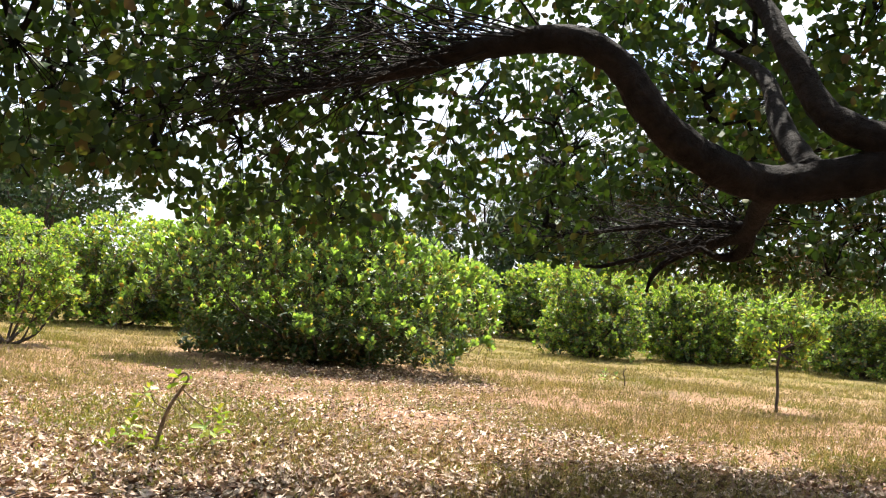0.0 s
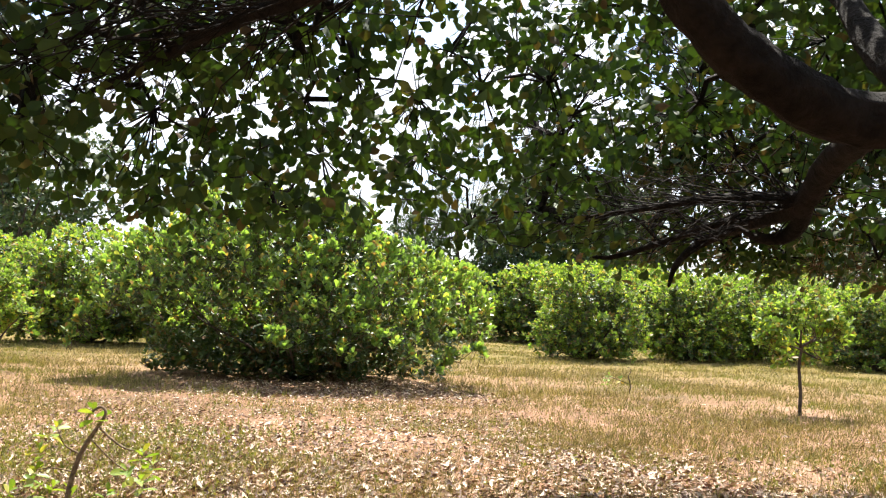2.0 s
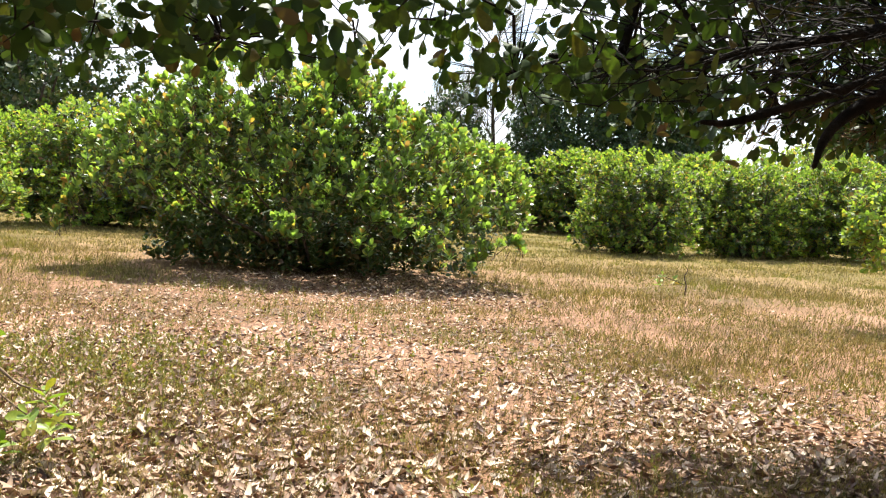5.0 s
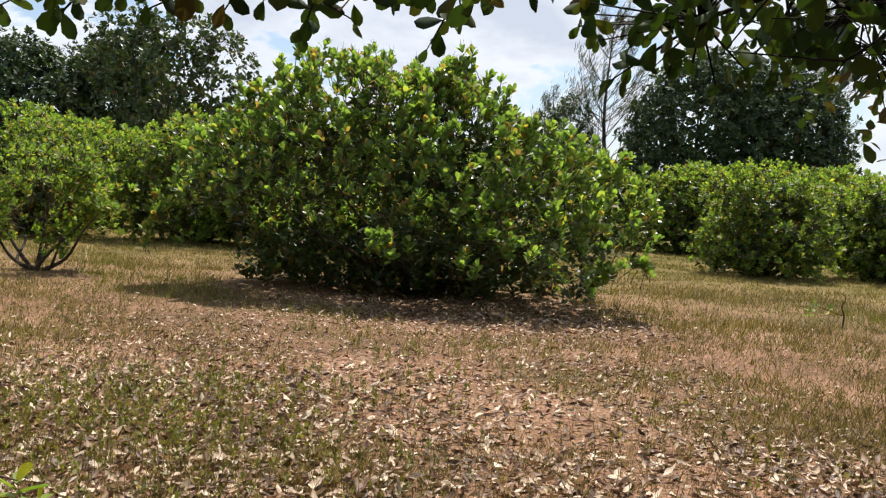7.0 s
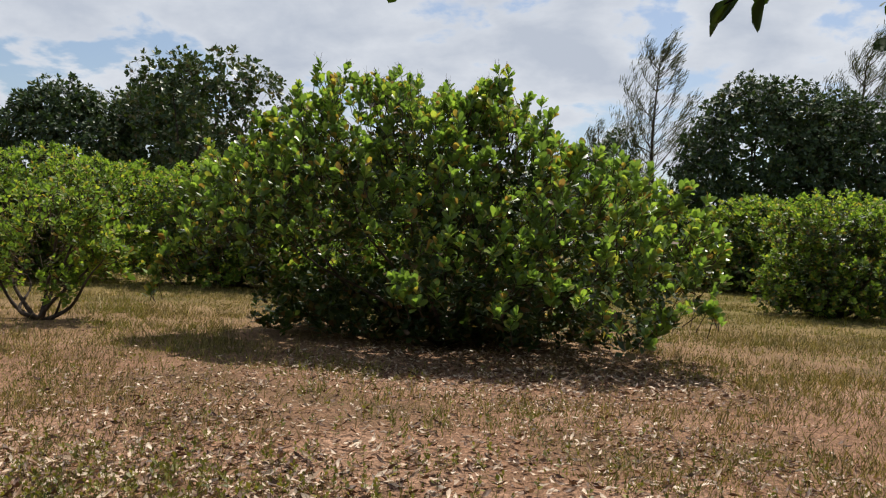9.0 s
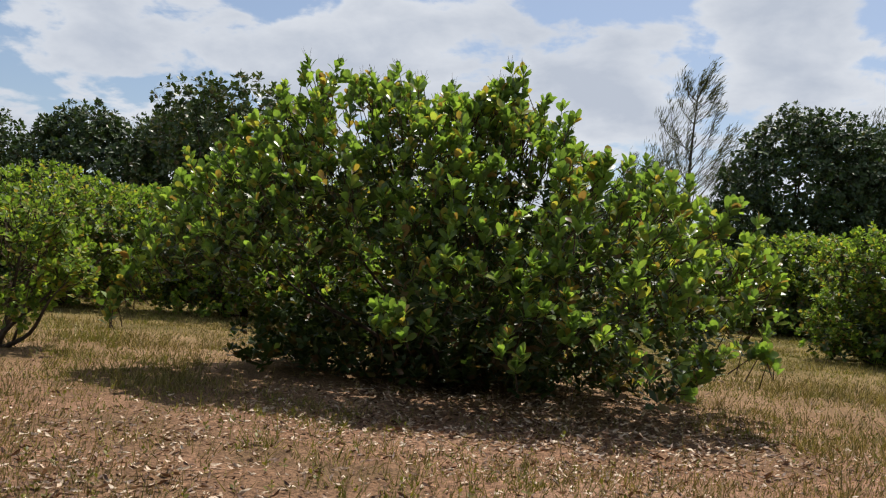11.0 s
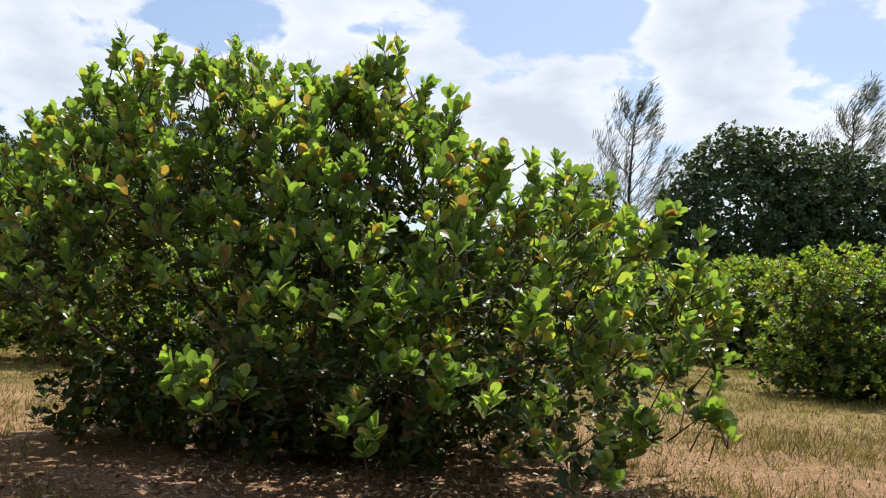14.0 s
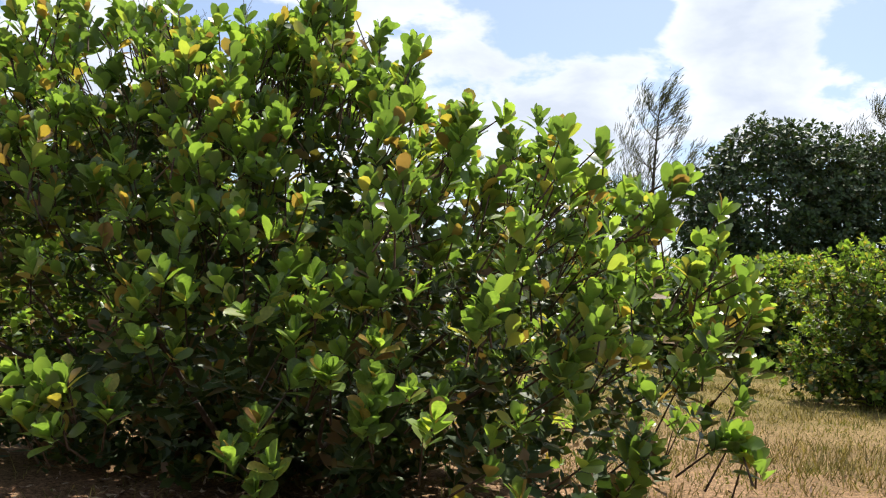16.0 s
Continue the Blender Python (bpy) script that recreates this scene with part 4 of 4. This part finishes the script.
def far_tree(x, y, lumps, label, mat, seed, spacing, size, foot, name="broadleaf_tree", hole=-0.7, layers=((0.9, 1.08), (0.6, 0.85)), count=6):
    return leafy_tree(name, x, y, lumps, label, "tree", FAR, mat, seed, spacing, count, size, layers, 0.11, shape=LEAF_FAR, zmin=0.6, hole=hole, upward=0.3,
                      trunk=([(0, 0, -0.1), (0.1, 0, foot * 0.5), (0, 0.1, foot)], [0.28, 0.22, 0.18]), twig=0.5, rough=0.25)


LABEL_DARK = "dense dark green round-crowned tree behind the orchard"
far_tree(5.0, 49.5, [(0, 0, 6.6, 3.6, 3.4, 3.6), (-1.8, 0, 5.2, 2.3, 2.6, 3.0), (1.6, -0.5, 5.5, 2.3, 2.6, 3.4), (-0.4, -1, 8.6, 1.9, 2, 1.8), (1.6, -.4, 8.3, 1.7, 1.8, 1.9), (-2.4, 0, 3.2, 1.6, 2, 2)],
         LABEL_DARK, M_LEAF_DARK, 71, 0.4, 0.27, 3.0, count=7)
far_tree(9.8, 50.5, [(0, 0, 6.2, 2.8, 2.8, 3.4), (-0.9, -.5, 8.2, 1.7, 1.8, 1.8), (1.2, 0, 5.0, 2.0, 2.2, 2.6), (0.7, -.4, 7.6, 1.6, 1.6, 1.6), (-1.2, 0, 3.6, 1.8, 2, 2.2)],
         LABEL_DARK, M_LEAF_DARK, 72, 0.4, 0.27, 3.0, count=7)
far_tree(-2.6, 52.0, [(0, 0, 4.8, 1.8, 1.8, 2.6), (0.6, 0, 6.7, 1.1, 1.1, 1.5), (-1.0, 0, 5.6, 1.0, 1.1, 1.5), (1.3, 0, 4.6, 1.0, 1.2, 1.8), (-0.6, 0, 3.2, 1.6, 1.5, 1.6)],
         "slim dark leafy tree at the foot of the casuarina", M_LEAF_DARK, 75, 0.42, 0.3, 2.2, hole=-0.35, layers=((0.8, 1.12),))
dark_tree = far_tree(-33.5, 46.0, [(0, 0, 6.0, 4.0, 3.6, 3.6), (-2.6, 0, 5.2, 2.6, 2.6, 3.2), (2.4, -0.5, 5.4, 2.4, 2.6, 3.6), (0.3, -.5, 8.2, 2.0, 2, 1.9), (-1.6, 0, 8.0, 1.6, 1.6, 1.6)],
                     LABEL_DARK, M_LEAF_DARK, 73, 0.46, 0.33, 3.0)
far_tree(-24.3, 45.5, [(0, 0, 7.2, 3.6, 3.0, 3.2), (-1.9, 0, 9.3, 2.2, 2.0, 2.2), (1.4, -.5, 9.5, 2.4, 2.0, 2.0), (3.6, 0, 7.8, 1.9, 2, 2.8), (-3.2, 0, 6.4, 2.2, 2, 3.0), (0.3, 0, 4.5, 3.6, 2.6, 2.6)],
         "tall loose-leaved tree with sky showing through", M_LEAF_LOOSE, 74, 0.5, 0.36, 3.2, hole=-0.5, count=6, layers=((0.75, 1.15),))
for x, y, s, turn in ((-30.0, 50.5, 1.12, 130), (-42.5, 44, 1.1, 70), (-15.5, 55, 0.72, 150), (-7.0, 60, 0.72, 20), (24, 55, 0.8, 200), (33, 50, 0.95, 40), (-50, 36, 1.0, 250), (43, 42, 1.0, 310)):
    copy_thing(dark_tree, pose(x, y, 0, 0, 0, turn) @ Matrix.Scale(s, 4))


def casuarina(x, y, tall, wide, seed, label, boughs=70):
    """Feathery tree: upswept thin boughs with bundles of needles blown to one side."""
    rng = np.random.default_rng(seed)
    ob = root("casuarina_tree", x, y, label, "tree", FAR)
    stem = [(0, 0, -0.1), (0.1, 0, tall * .3), (-0.1, 0.1, tall * .6), (0.15, 0, tall * .97)]
    part("trunk", tri_mesh("trunk", *tube(stem, [0.2, 0.15, 0.09, 0.02], 8, 6, 0.04, rng), M_BARK, True), ob)
    line = smooth_line(stem, 20)
    clouds, at, way = [], [], []
    for k in range(boughs):
        f = rng.uniform(0.2, 0.99)
        b = line[int(f * (len(line) - 1))]
        az = rng.uniform(0, 6.28)
        ln = wide * (1.15 - f) * rng.uniform(0.55, 1.25) + 0.5
        d = unit(np.array((math.cos(az), math.sin(az), rng.uniform(0.55, 1.7))))
        e = b + d * ln * 1.2 + np.array((0.15, 0, 0.25)) * ln
        m = (b + e) / 2 + np.array((math.cos(az), math.sin(az), -0.5)) * ln * 0.14
        clouds.append(tube([b, m, e], [0.028, 0.018, 0.005], 4, 3))
        c = smooth_line([b, m, e], 14)[9:]
        for q in c:
            at.append(np.repeat(q[None], 5, 0) + rng.normal(0, 0.14, (5, 3)))
            way.append(unit(d * 0.5 + np.array((0.55, 0, 0.55)) + rng.normal(0, 0.28, (5, 3))))
    part("bough_spray", tri_mesh("bough_spray", *join(*clouds), M_TWIG), ob, kind="stuff")
    at, way = np.concatenate(at), np.concatenate(way)
    n = len(at)
    part("crown", tri_mesh("crown", *leaf_cloud(LEAF_PLAIN, at, way, unit(rng.normal(0, 1, (n, 3))), rng.uniform(0.25, 0.6, n), 0.055), M_NEEDLE), ob, kind="stuff")


casuarina(0.0, 53.0, 13.0, 4.0, 81, "thin feathery casuarina tree with sparse upswept boughs", 44)
casuarina(11.0, 54.5, 13.3, 4.2, 82, "feathery casuarina tree rising behind dark round trees", 62)
casuarina(-3.4, 56.0, 8.6, 2.8, 83, "low thin feathery casuarina tree", 34)


def far_woods():
    """The ring of woods that closes the view."""
    rng = np.random.default_rng(91)
    n = 34000
    a, r = rng.uniform(0, 2 * math.pi, n), rng.uniform(78, 100, n)
    top = 5.5 + 1.8 * np.sin(9 * a) + 1.2 * np.sin(23 * a + 1) + 0.8 * np.sin(57 * a)
    p = np.stack([r * np.cos(a), 15 + r * np.sin(a), top * np.sqrt(rng.uniform(0, 1, n))], 1)
    v, t = leaf_cloud(LEAF_FAR, p, unit(rng.normal(0, 1, (n, 3))), unit(rng.normal(0, 1, (n, 3)) + np.array([0, 0, 1.0])), rng.uniform(0.8, 1.7, n), 1.3)
    tagged(new("far_woods", tri_mesh("far_woods", v, t, M_LEAF_DARK)), "distant dark green woods around the orchard", "woods", kind="stuff")


far_woods()


# ---- grass and fallen leaves ----
def patchy(x, y, k=0.0):
    p = np.stack([x, y, np.zeros_like(x)], 1)
    return wave(p, 0.55, k) + 0.5 * wave(p, 1.5, k + 2)


def build_grass():
    rng = np.random.default_rng(101)
    m = 105000
    d = 5.0 * (12.0 ** rng.uniform(0, 1, m))
    a = rng.uniform(-0.72, 0.72, m)
    x, y = d * np.sin(a), 1.0 + d * np.cos(a)
    amount = np.clip((y - 3.0) / 6.0, 0.4, 1.0) * np.clip(0.62 + 0.6 * patchy(x, y, 1.0), 0.08, 1)
    amount *= np.where(((x + 3) / 3.2) ** 2 + ((y - 17.6) / 2.1) ** 2 < 1, 0.06, 1)
    amount *= np.where(((x + 1.0) / 2.1) ** 2 + ((y - 15.3) / 1.6) ** 2 < 1 + 0.3 * patchy(x, y, 3.0), 0.12, 1)
    amount *= 1 - 0.6 * np.clip(1.5 - ((x + 1.8) / 3.4) ** 2 - ((y - 11.5) / 3.2) ** 2, 0, 1)
    ok = rng.uniform(0, 1, m) < amount
    x, y, d = x[ok], y[ok], d[ok]
    rr, ra = 42 * np.sqrt(rng.uniform(0.0, 1, 16000)), rng.uniform(0, 6.283, 16000)
    wx, wy = rr * np.sin(ra), 6 + rr * np.cos(ra)
    ok = (patchy(wx, wy, 1.0) > -0.6) & (np.hypot(wx - 2.7, wy - 1.9) > 4.5 + 2 * rng.uniform(0, 1, 16000))
    x, y, d = np.concatenate([x, wx[ok]]), np.concatenate([y, wy[ok]]), np.concatenate([d, np.clip(rr[ok], 12, 40)])
    each = 6
    m = len(x)
    tuft = rng.uniform(0.6, 1.25, m) * (0.75 + 0.5 * np.clip(patchy(x, y, 4.0) + 0.4, 0, 1.3)) * np.clip(0.55 + (y - 8) / 22, 0.55, 0.95)
    tint = patchy(x, y, 6.0) + rng.normal(0, 0.35, m)
    x, y, d, tuft, tint = [np.repeat(q, each) for q in (x, y, d, tuft, tint)]
    n = len(x)
    spread = 0.03 + 0.0022 * d
    ox, oy = rng.normal(0, 1, n) * spread, rng.normal(0, 1, n) * spread
    x, y = x + ox, y + oy
    tall = rng.uniform(0.045, 0.15, n) * tuft * np.where(rng.uniform(0, 1, n) < 0.05, 2.0, 1.0)
    at = np.stack([x, y, relief(x, y) - 0.005], 1)
    way = unit(np.stack([ox / spread * 0.25 + rng.normal(0.05, 0.42, n), oy / spread * 0.25 + rng.normal(0, 0.42, n), np.ones(n)], 1))
    face = unit(rng.normal(0, 1, (n, 3)))
    blade = (np.array([(-0.5, 0, 0), (0.5, 0, 0), (0.1, 1.0, 0.12)], float), np.array([(0, 1, 2)]))
    green = tint + np.where(y < 13, 0.3, 0.03 * (y - 13)) + 0.5 * np.exp(-((x + 5) / 3.2) ** 2 - ((y - 13.5) / 3.0) ** 2) > 0.58
    width = (0.0038 + 0.00044 * d) / tall
    stalk = rng.choice(np.flatnonzero(d < 22), 26000, replace=False)
    foot = at[stalk]
    tip = foot + way[stalk] * rng.uniform(0.07, 0.19, (26000, 1))
    for name, sel, mat, label in (("dry_grass", ~green, M_GRASS, "sparse straw-coloured dry grass on sandy soil"),
                                  ("green_grass", green, M_WEED, "patches of low green grass and weeds")):
        v, t = leaf_cloud(blade, at[sel], way[sel], face[sel], tall[sel], width[sel])
        if name == "dry_grass":
            v, t = join((v, t), strips(foot, tip, 0.0012 + 0.00008 * d[stalk], 0.001 + 0.00005 * d[stalk]),
                        leaf_cloud(LEAF_FAR, tip, way[stalk], face[stalk], 0.02 + 0.0008 * d[stalk], 0.8))
        tagged(new(name, tri_mesh(name, v, t, mat)), label, "grass", kind="stuff")


def build_litter():
    rng = np.random.default_rng(111)
    n = 112000
    d = 4.8 * (4.4 ** rng.uniform(0, 1, n))
    a = rng.normal(0, 0.52, n)
    x, y = d * np.sin(a), 0.5 + d * np.cos(a)
    under_n = 26000
    rr, ra = 9.0 * np.sqrt(rng.uniform(0, 1, under_n)), rng.uniform(0, 6.283, under_n)
    x, y = np.concatenate([x, 2.5 + rr * np.cos(ra)]), np.concatenate([y, 1.5 + rr * np.sin(ra)])
    rest = np.arange(n + under_n) >= n
    n += under_n
    near = np.clip((13.2 - y + 0.9 * np.sin(x * 0.8) - 0.25 * x) / 5.5, 0.0, 1) ** 1.5
    under = np.clip(1.5 - ((x + 1.5) / 2.7) ** 2 - ((y - 16.0) / 2.3) ** 2, 0, 1)
    amount = np.clip(near * np.clip(0.5 + 0.5 * patchy(x, y, 8) + 0.4 * (8.5 - y) / 4, 0.1, 1) + 1.0 * under + 0.85 * np.clip(1.4 - ((x + 2.2) / 3.8) ** 2 - ((y - 11.8) / 3.4) ** 2, 0.1, 1) * np.clip(0.5 + 0.5 * patchy(x, y, 9), 0.1, 1), 0, 1)
    ring = np.clip((9.5 - np.hypot(x - 2.5, y - 1.5)) / 3.0, 0, 1)
    amount = np.where(rest, ring, amount)
    ok = rng.uniform(0, 1, n) < amount
    x, y = x[ok], y[ok]
    n = len(x)
    az = rng.uniform(0, 6.28, n)
    way = unit(np.stack([np.cos(az), np.sin(az), rng.normal(0.05, 0.2, n)], 1))
    face = unit(np.stack([rng.normal(0, 0.5, n), rng.normal(0, 0.5, n), np.where(rng.uniform(0, 1, n) < 0.7, 1.0, -1.0)], 1))
    at = np.stack([x, y, relief(x, y) + rng.uniform(0.006, 0.03, n)], 1)
    size = rng.uniform(0.035, 0.115, n) * np.clip(1.25 - 0.05 * (y - 5), 0.6, 1.1)
    order = np.argsort(np.hypot(x, y - 8.0))[:300]
    keep = np.ones(n, bool)
    keep[order] = False
    far = (y > 11.0) | (y < 5.6)
    size = np.where(far, size * np.where(y > 14.4, 1.35, 1.05), size)
    v, t = join(*[leaf_cloud(shape, at[sel], way[sel], face[sel], size[sel], np.where(far, 0.6, 0.78)[sel]) for shape, sel in ((LEAF_DRY, keep & (~far | (y > 11.0))), (LEAF_FAR, keep & far & (y <= 11.0)))])
    litter = tagged(new("leaf_litter", tri_mesh("leaf_litter", v, t, M_LITTER)), "curled pale brown fallen leaves strewn over the soil", "leaf litter", kind="stuff")
    single_leaves(tri_mesh("fallen_leaf", *LEAF_DRY, M_LITTER_ONE), litter, at[order], way[order], face[order], size[order], "fallen_leaf")


def build_weeds():
    rng = np.random.default_rng(121)
    n = 13000
    x, y = rng.uniform(-7, 7, n), rng.uniform(5.5, 20, n)
    x[:900], y[:900] = rng.normal(-2.9, 1.0, 900), rng.normal(9.2, 1.2, 900)
    spot = np.exp(-((x + 2.6) / 1.6) ** 2 - ((y - 9.2) / 2.0) ** 2)
    ok = rng.uniform(0, 1, n) < np.clip(1.0 * spot + 0.5 * np.clip(patchy(x, y, 6.0) + 0.1, 0, 1) * np.clip((14 - y) / 4, 0.3, 1), 0.05, 1)
    ok &= ((x + 3) / 3.4) ** 2 + ((y - 17.6) / 2.4) ** 2 > 1
    x, y = x[ok], y[ok]
    n = len(x)
    at = np.stack([x, y, relief(x, y) + rng.uniform(0.02, 0.11, n)], 1)
    v, t = leaf_cloud(LEAF_FAR, *rosettes(at, unit(np.array([0, 0, 1.0]) + rng.normal(0, 0.3, (n, 3))), 6, 0.042, rng, 0.0, (15, 80), 0.08))
    foot = at.copy()
    foot[:, 2] = relief(x, y) - 0.01
    v, t = join((v, t), strips(foot, at, np.full(n, 0.002), np.full(n, 0.0015)))
    tagged(new("low_weeds", tri_mesh("low_weeds", v, t, M_WEED)), "low green leafy weeds between fallen leaves", "weeds", kind="stuff")


build_grass()
build_weeds()
build_litter()
